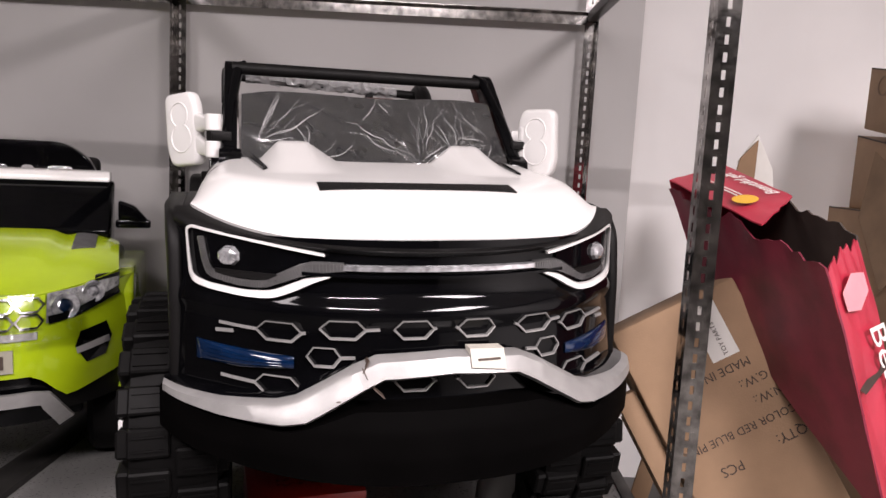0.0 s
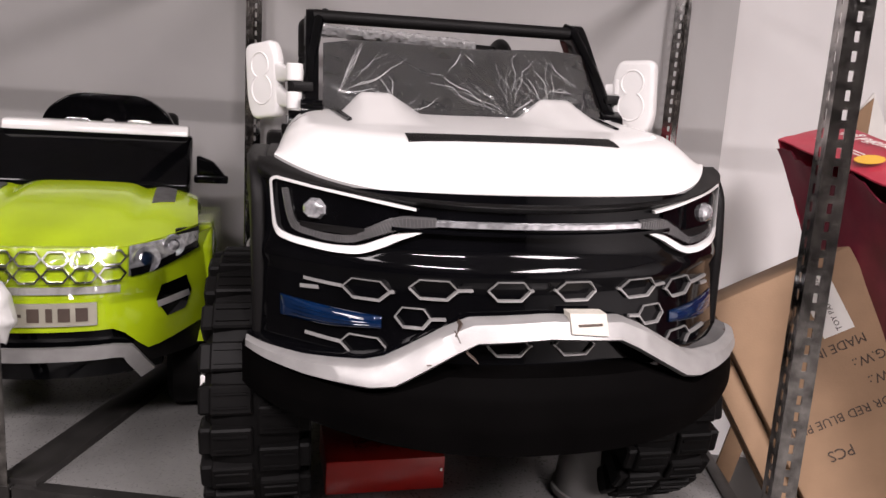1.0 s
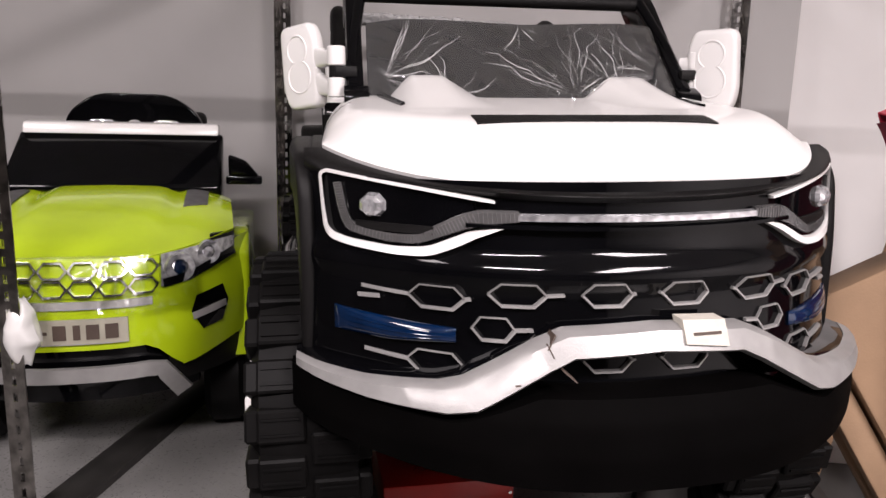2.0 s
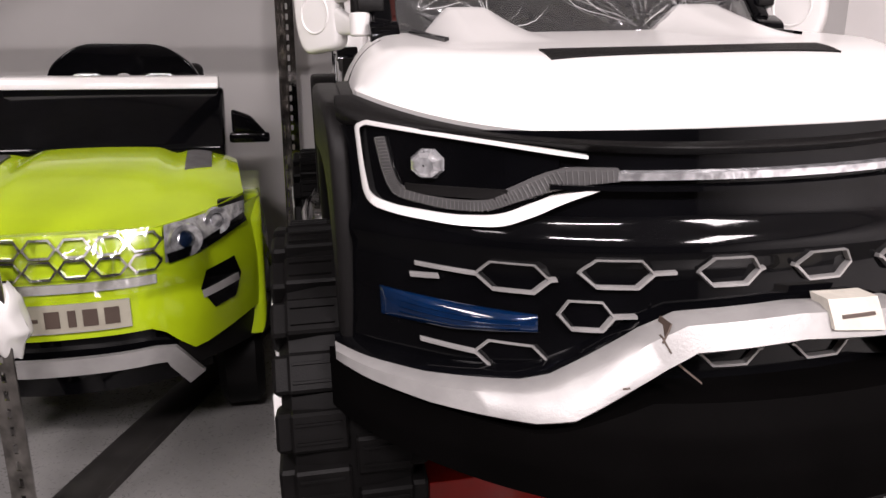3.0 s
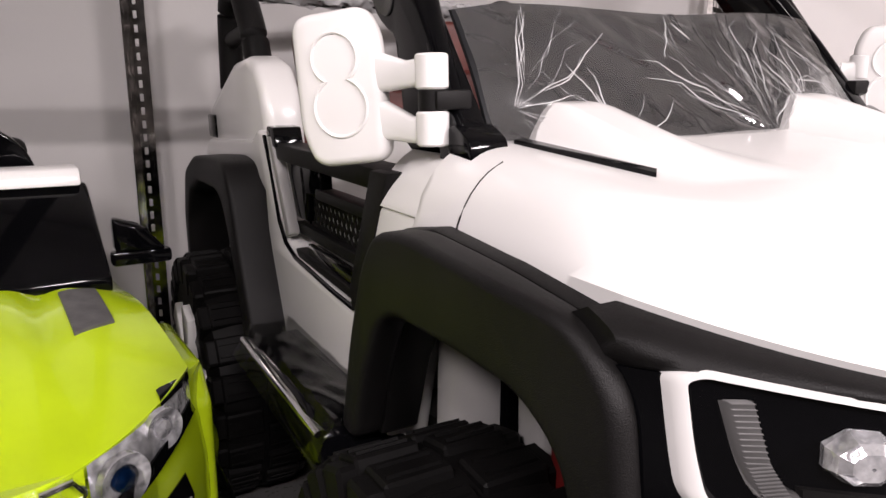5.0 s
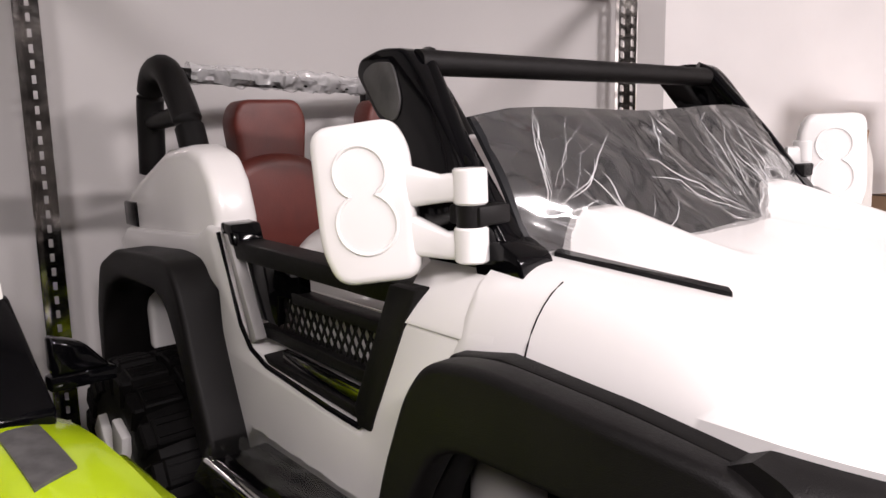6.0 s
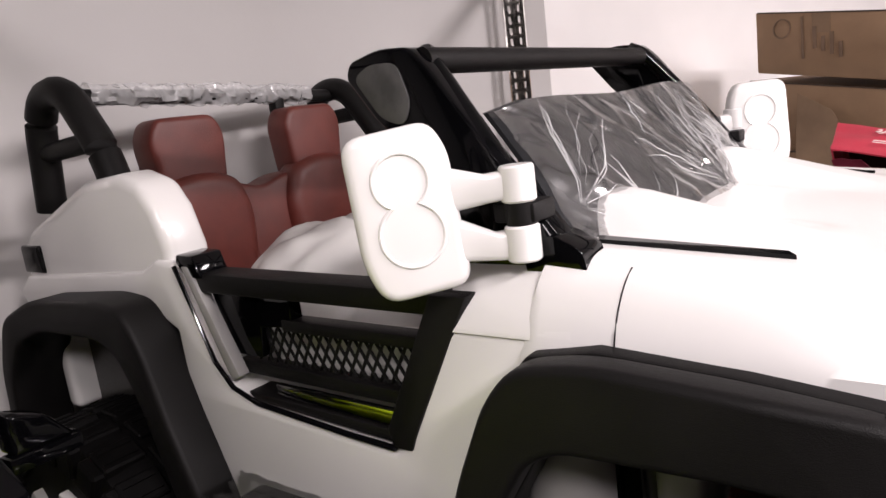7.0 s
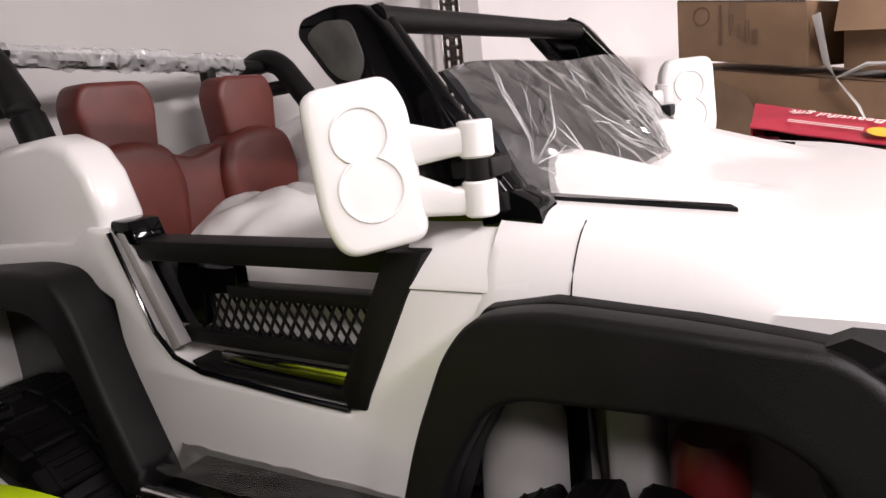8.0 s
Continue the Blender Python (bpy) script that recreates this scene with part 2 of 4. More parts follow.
def lettering(name, words, size, mat, parent, m, label="", shear=0.0):
    cu = bpy.data.curves.new(name, "FONT")
    cu.body, cu.size, cu.extrude, cu.shear, cu.resolution_u = words, size, 0.0004, shear, 2
    tmp = bpy.data.objects.new("tmp", cu)
    me = bpy.data.meshes.new_from_object(tmp)
    bpy.data.objects.remove(tmp)
    me.materials.clear()
    me.materials.append(mat)
    ob = new(name, me)
    ob.parent = parent
    ob.matrix_local = m
    if label:
        ob["label"] = label
    return ob


def interp(x, xs, ys):
    return float(np.interp(x, xs, ys))


# ---- the room ----
def slab(name, x0, x1, y0, y1, z0, z1, mat, label):
    ob = part(name, box(x0, x1, y0, y1, z0, z1), mat, smooth=0)
    return tagged(ob, label, name.split("_")[0], kind="structure")


slab("floor", -4.2, 3.4, -4.5, 2.95, -0.12, 0.0, FLOOR, "grey polished storeroom floor")
slab("ceiling", -4.2, 3.4, -4.5, 2.95, 2.8, 2.92, CEIL, "plain white storeroom ceiling")
slab("wall_back", -4.2, 0.66, 2.60, 2.95, 0.0, 2.8, WALL_G, "grey painted wall behind the steel rack")
slab("wall_back_white", 0.66, 3.4, 2.72, 2.95, 0.0, 2.8, WALL_W, "white painted wall beside the rack")
slab("wall_east", 3.4, 3.55, -4.5, 2.95, 0.0, 2.8, WALL_W, "white painted side wall")
# Unseen west and front walls, added dark so black plastic reflects little.
slab("wall_west", -4.35, -4.2, -4.5, 2.95, 0.0, 2.8, WALL_D, "unseen side wall, made dark to keep reflections dim")
slab("wall_front", -4.2, 3.4, -4.65, -4.5, 0.0, 2.8, WALL_D, "unseen front wall, made dark to keep reflections dim")

# ---- the rack ----
DECK_Z, UPPER_Z = 0.45, 1.715
LEFT, RIGHT, NEAR, FAR = -0.98, 0.485, 1.283, 2.545


def angle_post(x, y, sx, sy, group="rack posts"):
    """A slotted angle post: two flanges with a column of slots each; sx, sy point along the flanges."""
    ob = thing("rack_post", pose(x, y, 0), "chrome slotted angle steel post of the storage rack", "rack post", group)
    w, th, top, pitch = 0.042, 0.0025, 2.45, 0.03
    for name, alongx in (("front_flange", True), ("side_flange", False)):
        bms = []

        def piece(a, b, z0, z1):
            if alongx:
                bms.append(box(min(a * sx, b * sx), max(a * sx, b * sx), min(0, th * sy), max(0, th * sy), z0, z1))
            else:
                bms.append(box(min(0, th * sx), max(0, th * sx), min(a * sy, b * sy), max(a * sy, b * sy), z0, z1))
        start = 0.0 if alongx else th
        piece(start, 0.017, 0, top)
        piece(0.025, w, 0, top)
        z = 0.0
        while z < top:
            piece(0.017, 0.025, z, min(top, z + pitch * 0.45))
            z += pitch
        part(name, join(bms), STEEL, ob, smooth=0)
    return ob


angle_post(LEFT - 0.05, NEAR, 1, 1)
angle_post(RIGHT - 0.042, NEAR, 1, 1)
angle_post(LEFT, FAR, 1, -1)
angle_post(RIGHT, FAR, -1, -1)
angle_post(LEFT - 1.5, NEAR, 1, 1)
angle_post(LEFT - 1.5, FAR, 1, -1)


def beam(name, x0, y0, x1, y1, z, height, mat, label):
    """An angle beam with its flange on top, from one post to the next."""
    d = Vector((x1 - x0, y1 - y0, 0))
    n = d.length
    bm = prism([(0, 0), (0.03, 0), (0.03, -0.003), (0.003, -0.003), (0.003, -height), (0, -height)], "x", 0, n)
    ob = part(name, bm, mat, smooth=0)
    ob.matrix_world = pose(x0, y0, z, 0, 0, math.degrees(math.atan2(d.y, d.x)))
    return tagged(ob, label, "shelf beam", "rack beams")


for x0, x1 in ((LEFT, RIGHT), (LEFT - 1.5, LEFT)):
    for z, mat, tone in ((DECK_Z, BEAM, "dark"), (UPPER_Z + 0.04, STEEL, "chrome")):
        beam("shelf_beam", x0 + 0.003, NEAR - 0.004, x1 - 0.003, NEAR - 0.004, z, 0.04, mat, tone + " steel shelf beam along the rack")
        beam("shelf_beam", x1 - 0.003, FAR + 0.004, x0 + 0.003, FAR + 0.004, z, 0.04, mat, tone + " steel shelf beam along the rack")
        if z > 1:
            continue
        d = thing("shelf_deck", pose(0, 0, z), "grey sheet steel shelf deck of the rack", "shelf deck", "rack shelves")
        part("sheet", box(x0 + 0.004, x1 - 0.004, NEAR - 0.002, FAR + 0.002, -0.008, -0.0045), DECK, d, smooth=0)
        part("stiffener", box(x0 + 0.05, x1 - 0.05, (NEAR + FAR) / 2 - 0.02, (NEAR + FAR) / 2 + 0.02, -0.034, -0.0082, 0.003), DECK, d, "folded stiffener under the sheet", smooth=30)
for z in (DECK_Z, UPPER_Z + 0.04):
    ob = part("shelf_side_beam", box(LEFT - 0.035, LEFT + 0.045, NEAR + 0.01, FAR - 0.01, -0.03, 0.012, 0.002), BEAM, smooth=30)
    ob.location.z = z
    tagged(ob, "dark steel side beam between two shelf bays", "shelf beam", "rack beams")
    ob = part("shelf_side_beam", box(RIGHT - 0.035, RIGHT - 0.004, NEAR + 0.01, FAR - 0.01, -0.03, 0.002, 0.002), BEAM, smooth=30)
    ob.location.z = z
    tagged(ob, "dark steel side beam at the rack's end", "shelf beam", "rack beams")

# ---- the white ride-on jeep (x across, y to its tail, z up from its tyres) ----
TILT_CAR = -1.4
jeep = thing("toy_jeep", pose(-0.0438, 1.2607, DECK_Z, 0, TILT_CAR, 16.5), "white and black plastic ride-on toy jeep on the rack shelf", "toy car")


def nose(x, z, proud=True):
    """How far forward the nose lies: bowed across; the bumper parts stand proud of the grille panel."""
    a = abs(x)
    y = -0.19 + 0.19 * (min(a, 0.40) / 0.38) ** 2.44
    if a > 0.385:
        y += 35 * (a - 0.385) ** 2
    if proud:
        return y - interp(z, [0.30, 0.36, 0.40, 0.44, 0.49, 0.53, 0.545, 0.56, 0.60, 0.66], [0.088, 0.092, 0.085, 0.062, 0.040, 0.016, 0.020, 0.016, 0.0, -0.004])
    return y - interp(z, [0.30, 0.44, 0.53, 0.545, 0.56, 0.575, 0.60, 0.66], [0.045, 0.022, 0.012, 0.020, 0.016, 0.004, 0.0, -0.004])


def dense(points, step=0.012, closed=False):
    out, n = [], len(points)
    for i in range(n if closed else n - 1):
        a, b = Vector(points[i]), Vector(points[(i + 1) % n])
        k = max(1, int((b - a).length / step))
        out += [a.lerp(b, j / k) for j in range(k)]
    return out if closed else out + [Vector(points[-1])]


def nose_ribbon(points, width, off, thick, closed=False, step=0.012, proud=False):
    """A raised band along (x, z) points on the nose; width: one number, or one for each point."""
    pts3 = [(p[0], p[1], width[i] if isinstance(width, (list, tuple)) else width) for i, p in enumerate(points)]
    pts = dense(pts3, step, closed)
    n, bm, rings = len(pts), bmesh.new(), []
    for i, p in enumerate(pts):
        d = (pts[(i + 1) % n] - pts[i - 1]) if closed or 0 < i < n - 1 else (pts[1] - pts[0] if i == 0 else pts[-1] - pts[-2])
        t = Vector((d.x, d.y)).normalized()
        nx, nz, w = -t.y, t.x, p.z / 2
        a, b = (p.x + nx * w, p.y + nz * w), (p.x - nx * w, p.y - nz * w)
        c, e = (p.x + nx * w * 0.7, p.y + nz * w * 0.7), (p.x - nx * w * 0.7, p.y - nz * w * 0.7)
        rings.append([bm.verts.new((q[0], nose(q[0], q[1], proud) - o, q[1])) for q, o in ((a, -thick), (a, off * 0.5), (c, off), (e, off), (b, off * 0.5), (b, -thick))])
    for i in range(n if closed else n - 1):
        a, b = rings[i], rings[(i + 1) % n]
        for k in range(6):
            bm.faces.new((a[k], a[(k + 1) % 6], b[(k + 1) % 6], b[k]))
    if not closed:
        bm.faces.new(rings[0])
        bm.faces.new(rings[-1][::-1])
    return bm


def nose_patch(x0, x1, top, bottom, off, nx=24, nz=6, thick=0.012, proud=False):
    """A sheet on the nose from x0 to x1 between the heights top(x) and bottom(x)."""
    def f(u, v):
        x = x0 + (x1 - x0) * u
        z = bottom(x) + (top(x) - bottom(x)) * v
        return (x, nose(x, z, proud) - off, z)
    return grid(nx, nz, f, (0, thick + off, 0))


def line(pts):
    xs, ys = [p[0] for p in pts], [p[1] for p in pts]
    return lambda x: interp(x, xs, ys)


def hood_front(x):
    return -0.172 + 0.215 * (abs(x) / 0.375) ** 3.2, 0.655 + 0.041 * (abs(x) / 0.375) ** 4


def hood_height(x, y):
    a = abs(x)
    yf, zf = hood_front(x)
    top = 0.735 + 0.036 * max(-0.2, y / 0.33)
    if a > 0.29:
        top -= (top - 0.697) * (1 - max(0.0, 1 - (min(1.0, (a - 0.29) / 0.085)) ** 2.6) ** 0.75)
    ridge = max(0.0, 1 - abs(a - 0.195) / (0.095 if a < 0.195 else 0.058))
    top += 0.036 * min(1, ridge * 1.6) * max(0.0, min(1.0, (y - 0.11) / 0.20)) ** 1.1
    v = max(0.0, min(1.0, (y - yf) / 0.17))
    return zf + (top - zf) * (1 - (1 - v) ** 2.3)


def hood_sheet(u, v):
    x = 0.375 * math.copysign(abs(2 * u - 1) ** 0.8, u - 0.5)
    yf, _ = hood_front(x)
    y = yf + (0.325 + 0.015 * (abs(x) / 0.375) - yf) * v ** 1.25
    return Vector((x, y, hood_height(x, y)))


hood = part("hood", grid(72, 44, hood_sheet, (0, 0.012, -0.018)), WHITE, jeep, "glossy white plastic hood")


def on_hood(points, lift, mat, name, label, depth=0.012):
    """A flat plug let into the hood between its edges, points (x, y)."""
    bm = bmesh.new()
    a = [bm.verts.new((x, y, hood_height(x, y) + lift)) for x, y in points]
    b = [bm.verts.new((x, y, hood_height(x, y) - depth)) for x, y in points]
    bm.faces.new(a)
    bm.faces.new(b[::-1])
    for i in range(len(a)):
        k = (i + 1) % len(a)
        bm.faces.new((a[i], b[i], b[k], a[k]))
    return part(name, bm, mat, hood, label, smooth=0)


def curved_slot():
    def f(u, v):
        x = -0.172 + 0.344 * u
        y = -0.042 + 0.044 * v
        return (x, y, hood_height(x, y) + 0.002)
    return grid(24, 2, f, (0, 0.0, -0.01))


part("hood_vent", curved_slot(), MATTE, hood, "narrow black slot across the hood")
for s in (-1, 1):
    on_hood([(s * 0.246, 0.150), (s * 0.254, 0.142), (s * 0.278, 0.31), (s * 0.262, 0.318)], 0.004, GLOSS, "side_vent", "black side vent on the hood")

# nose: dark mask, band over the lamps, bumper
part("grille_panel", nose_patch(-0.405, 0.405, lambda x: 0.66, lambda x: 0.31, 0.0, 64, 44, 0.03), GLOSS, jeep, "glossy black grille panel")


def band(u, v):
    x = 0.40 * math.copysign(abs(2 * u - 1) ** 0.85, u - 0.5)
    xh = max(-0.375, min(0.375, x))
    yf, zf = hood_front(xh)
    low_z = 0.641 + 0.026 * (abs(x) / 0.38) ** 2
    low = Vector((x, nose(x, low_z) - 0.012, low_z))
    high = Vector((x, yf + 0.006, zf - 0.004))
    p = low.lerp(high, v)
    p.y -= 0.012 * math.sin(math.pi * v)
    return p


part("nose_band", grid(60, 6, band, (0, 0.02, -0.01)), MATTE, jeep, "matte black band under the hood's edge")
part("bumper", nose_patch(-0.425, 0.425, line([(-0.425, 0.40), (-0.235, 0.39), (-0.14, 0.425), (0.14, 0.425), (0.235, 0.39), (0.425, 0.40)]), lambda x: 0.322 + 0.018 * (abs(x) / 0.42) ** 2, 0.006, 60, 14, 0.10, True), BUMPER, jeep, "matte black lower bumper")
TRIM = [(-0.418, 0.410, 0.012), (-0.33, 0.410, 0.021), (-0.245, 0.416, 0.031), (-0.216, 0.423, 0.034), (-0.135, 0.468, 0.034), (-0.105, 0.481, 0.032), (0.0, 0.486, 0.030)]
TRIM += [(-x, z, w) for x, z, w in TRIM[-2::-1]]
trim = part("bumper_trim", nose_ribbon([p[:2] for p in TRIM], [p[2] for p in TRIM], 0.02, 0.004, proud=True), SILVER, jeep, "scuffed silver bumper trim")
for x, z, dx, dz in ((-0.132, 0.478, 0.010, 0.016), (-0.126, 0.470, -0.006, 0.014), (-0.17, 0.440, 0.006, 0.001), (-0.118, 0.458, 0.014, -0.012)):
    part("scratch", nose_ribbon([(x, z), (x + dx, z + dz)], 0.002, 0.0208, 0.0, step=0.004, proud=True), INK, trim, "dark scratch", smooth=0)

part("trim_backing", nose_ribbon([p[:2] for p in TRIM], [p[2] * 0.9 for p in TRIM], 0.006, 0.06, proud=True), GLOSS, jeep, "black backing behind the trim")

# hexagon trims
HEX_W, HEX_H = 0.040, 0.0135


def hexagon(cx, cz, tail_l=0.0, tail_r=0.0, shrink=1.0):
    w, h = HEX_W * shrink, HEX_H
    pts = [(cx - w, cz), (cx - w * 0.55, cz - h), (cx + w * 0.55, cz - h), (cx + w, cz), (cx + w * 0.6, cz + h), (cx - w * 0.6, cz + h)]
    bms = [nose_ribbon(pts[:4], 0.0034, 0.007, 0.004), nose_ribbon(pts[3:5], 0.0026, 0.0065, 0.004), nose_ribbon(pts[4:] + [pts[0]], 0.0012, 0.005, 0.004)]
    if tail_l:
        bms.append(nose_ribbon([(cx - w - tail_l, cz + 0.002), (cx - w, cz)], 0.0040, 0.007, 0.004))
    if tail_r:
        bms.append(nose_ribbon([(cx + w, cz), (cx + w + tail_r, cz + 0.001)], 0.0040, 0.007, 0.004))
    return part("hexagon_trim", join(bms), SILVER, jeep, "silver hexagon outline on the grille")


for s in (-1, 1):
    hexagon(s * 0.049, 0.529, 0.004 if s > 0 else 0, 0.004 if s < 0 else 0, 0.75)
    hexagon(s * 0.153, 0.528, 0.006 if s > 0 else 0, 0.02 if s < 0 else 0.02, 0.82)
    hexagon(s * 0.243, 0.519, 0.055 if s < 0 else 0.006, 0.055 if s > 0 else 0.006, 0.8)
    hexagon(s * 0.246, 0.438, 0.05 if s < 0 else 0.012, 0.05 if s > 0 else 0.012, 0.8)
    hexagon(s * 0.18, 0.486, 0.0 if s < 0 else 0.02, 0.02 if s < 0 else 0.0, 0.6)
    hexagon(s * 0.049, 0.452, 0.004 if s > 0 else 0, 0.004 if s < 0 else 0, 0.75)
    part("grille_dash", nose_ribbon([(s * 0.335, 0.508), (s * 0.308, 0.511)], 0.005, 0.007, 0.004), SILVER, jeep, "silver grille dash")
    part("grille_dash", nose_ribbon([(s * 0.135, 0.452), (s * 0.165, 0.455)], 0.005, 0.007, 0.004), SILVER, jeep, "silver grille dash")
    x0, x1 = sorted((s * 0.365, s * 0.222))
    fog_top = line(sorted([(s * 0.365, 0.488), (s * 0.222, 0.483)]))
    fog_low = line(sorted([(s * 0.365, 0.457), (s * 0.3, 0.457), (s * 0.222, 0.466)]))

    def fog_sheet(u, v, lift=0.0):
        x = x0 + (x1 - x0) * u
        z = fog_low(x) + (fog_top(x) - fog_low(x)) * v
        swell = (math.sin(math.pi * v) * math.sin(math.pi * min(1.0, max(0.0, u)))) ** 0.5
        return Vector((x, nose(x, z, False) - 0.003 - 0.011 * swell - lift, z))
    fog = part("fog_lamp", grid(24, 12, fog_sheet, (0, 0.012, 0)), BLUE, jeep, "dark blue domed reflector in the grille")
    for k in (0.3, 0.5, 0.7):
        part("rib", tube([fog_sheet(0.12 + 0.076 * j, k, 0.0004) for j in range(11)], 0.0007, 6), BLUE, fog)

# head lamps
for s in (-1, 1):
    lamp = part("headlight", nose_patch(*sorted((s * 0.372, s * 0.20)), line(sorted([(s * 0.372, 0.662), (s * 0.20, 0.642)])), line(sorted([(s * 0.372, 0.582), (s * 0.29, 0.576), (s * 0.24, 0.580), (s * 0.20, 0.605)])), 0.004, 22, 10, 0.01), GLOSS, jeep, "dark head lamp with a white surround")
    FR = [(0.178, 0.6365, 0.0040), (0.20, 0.6400, 0.0055), (0.26, 0.6495, 0.0058), (0.372, 0.6655, 0.0065), (0.379, 0.660, 0.0048), (0.3765, 0.62, 0.0052), (0.373, 0.59, 0.007), (0.366, 0.580, 0.011), (0.345, 0.575, 0.0095), (0.29, 0.571, 0.0095), (0.25, 0.5735, 0.011), (0.222, 0.586, 0.0125), (0.20, 0.597, 0.010), (0.162, 0.609, 0.002)]
    soft_fr = [tuple(q) for q in rounded(FR, 0.016, 4, closed=False)]
    part("surround", nose_ribbon([(s * x, z) for x, z, w in soft_fr], [w for x, z, w in soft_fr], 0.012, 0.006, step=0.006), WHITE, lamp, "white lamp surround")
    DRL = [(0.357, 0.650, 0.012), (0.351, 0.615, 0.012), (0.343, 0.594, 0.014), (0.30, 0.586, 0.012), (0.265, 0.5865, 0.013), (0.238, 0.599, 0.016), (0.200, 0.6165, 0.021), (0.15, 0.619, 0.014)]
    soft_drl = [tuple(q) for q in rounded(DRL, 0.018, 4, closed=False)]
    strip = part("running_light", nose_ribbon([(s * x, z) for x, z, w in soft_drl], [w for x, z, w in soft_drl], 0.009, 0.002, step=0.006), GREYLENS, lamp, "smoked running-light strip")
    for k in range(72):
        t = k / 71 * (len(DRL) - 1.02)
        i, fr = int(t), t - int(t)
        a, b = DRL[i], DRL[i + 1]
        x, z, w = [a[q] + (b[q] - a[q]) * fr for q in range(3)]
        d = Vector((b[0] - a[0], b[1] - a[1])).normalized()
        nx, nz = -d.y * w * 0.36, d.x * w * 0.36
        part("rib", nose_ribbon([(s * (x - nx), z - nz), (s * (x + nx), z + nz)], 0.0009, 0.0100, 0.0, step=0.006), RIB, strip, smooth=0)
    c = Vector((s * 0.312, nose(s * 0.312, 0.625) - 0.004, 0.625))
    turn = Matrix.Translation(c) @ pose(0, 0, 0, 0, 0, 90 + s * 32)
    part("projector", lathe([(0.001, -0.014), (0.009, -0.013), (0.014, -0.009), (0.0175, 0.0), (0.0175, 0.012), (0.001, 0.014)], 8, turn @ Matrix.Diagonal((1, 1.22, 0.96, 1)) @ Matrix.Rotation(math.radians(22), 4, "X")), LENS, lamp, "faceted clear projector lens", smooth=20)
    part("lamp_floor", nose_patch(*sorted((s * 0.335, s * 0.245)), lambda x: 0.604, lambda x: 0.594, 0.009, 8, 2, 0.004), MATTE, lamp)
bar = part("light_bar", nose_ribbon([(-0.152, 0.6185), (-0.07, 0.618), (0, 0.6175), (0.07, 0.618), (0.152, 0.6185)], 0.0095, 0.010, 0.006), LENS, jeep, "clear light bar between the head lamps")
part("bar_bezel", nose_ribbon([(-0.21, 0.609), (-0.1, 0.607), (0, 0.606), (0.1, 0.607), (0.21, 0.609)], 0.006, 0.013, 0.006), GLOSS, jeep)

# front and rear arches, body sides, doors
ARCH_F = [(0.0, 0.40), (0.0, 0.55), (0.012, 0.645), (0.05, 0.683), (0.15, 0.695), (0.27, 0.703), (0.335, 0.692), (0.368, 0.655), (0.41, 0.565), (0.452, 0.44), (0.408, 0.44), (0.372, 0.535), (0.33, 0.602), (0.295, 0.620), (0.15, 0.624), (0.10, 0.618), (0.06, 0.588), (0.04, 0.52), (0.035, 0.40)]
ARCH_R = [(0.846, 0.40), (0.907, 0.55), (0.940, 0.655), (0.975, 0.702), (1.05, 0.71), (1.28, 0.695), (1.40, 0.655), (1.46, 0.55), (1.48, 0.40), (1.445, 0.40), (1.41, 0.54), (1.35, 0.615), (1.25, 0.645), (1.06, 0.648), (1.01, 0.63), (0.968, 0.56), (0.915, 0.40)]
SIDE = [(0.325, 0.702), (0.436, 0.702), (0.508, 0.565), (0.532, 0.549), (0.60, 0.553), (0.77, 0.566), (0.818, 0.580), (0.850, 0.615), (0.910, 0.755), (0.955, 0.76), (1.0, 0.74), (1.4, 0.72), (1.45, 0.69), (1.42, 0.655), (1.0, 0.69), (0.93, 0.655), (0.928, 0.56), (0.878, 0.40), (0.45, 0.40), (0.42, 0.50), (0.36, 0.645), (0.325, 0.685)]
REAR = [(0.925, 0.77), (0.945, 0.83), (0.975, 0.868), (1.03, 0.885), (1.14, 0.878), (1.36, 0.805), (1.415, 0.775), (1.41, 0.70), (0.93, 0.70)]


def mesh_panel(s):
    """The door's lattice between its rails, in the plane across x."""
    bms = []
    lo, hi = 0.611, 0.669
    for slope in (1, -1):
        k = 0
        while k < 40:
            y0 = 0.42 + k * 0.0172
            k += 1
            pts = [(y0 + (z - lo) * 0.62 * slope, z) for z in (lo, hi)]
            if min(p[0] for p in pts) < 0.468 or max(p[0] for p in pts) > 0.800:
                continue
            bms.append(tube([(s * 0.337, p[0], p[1]) for p in pts], 0.0021, 6))
    return join(bms)


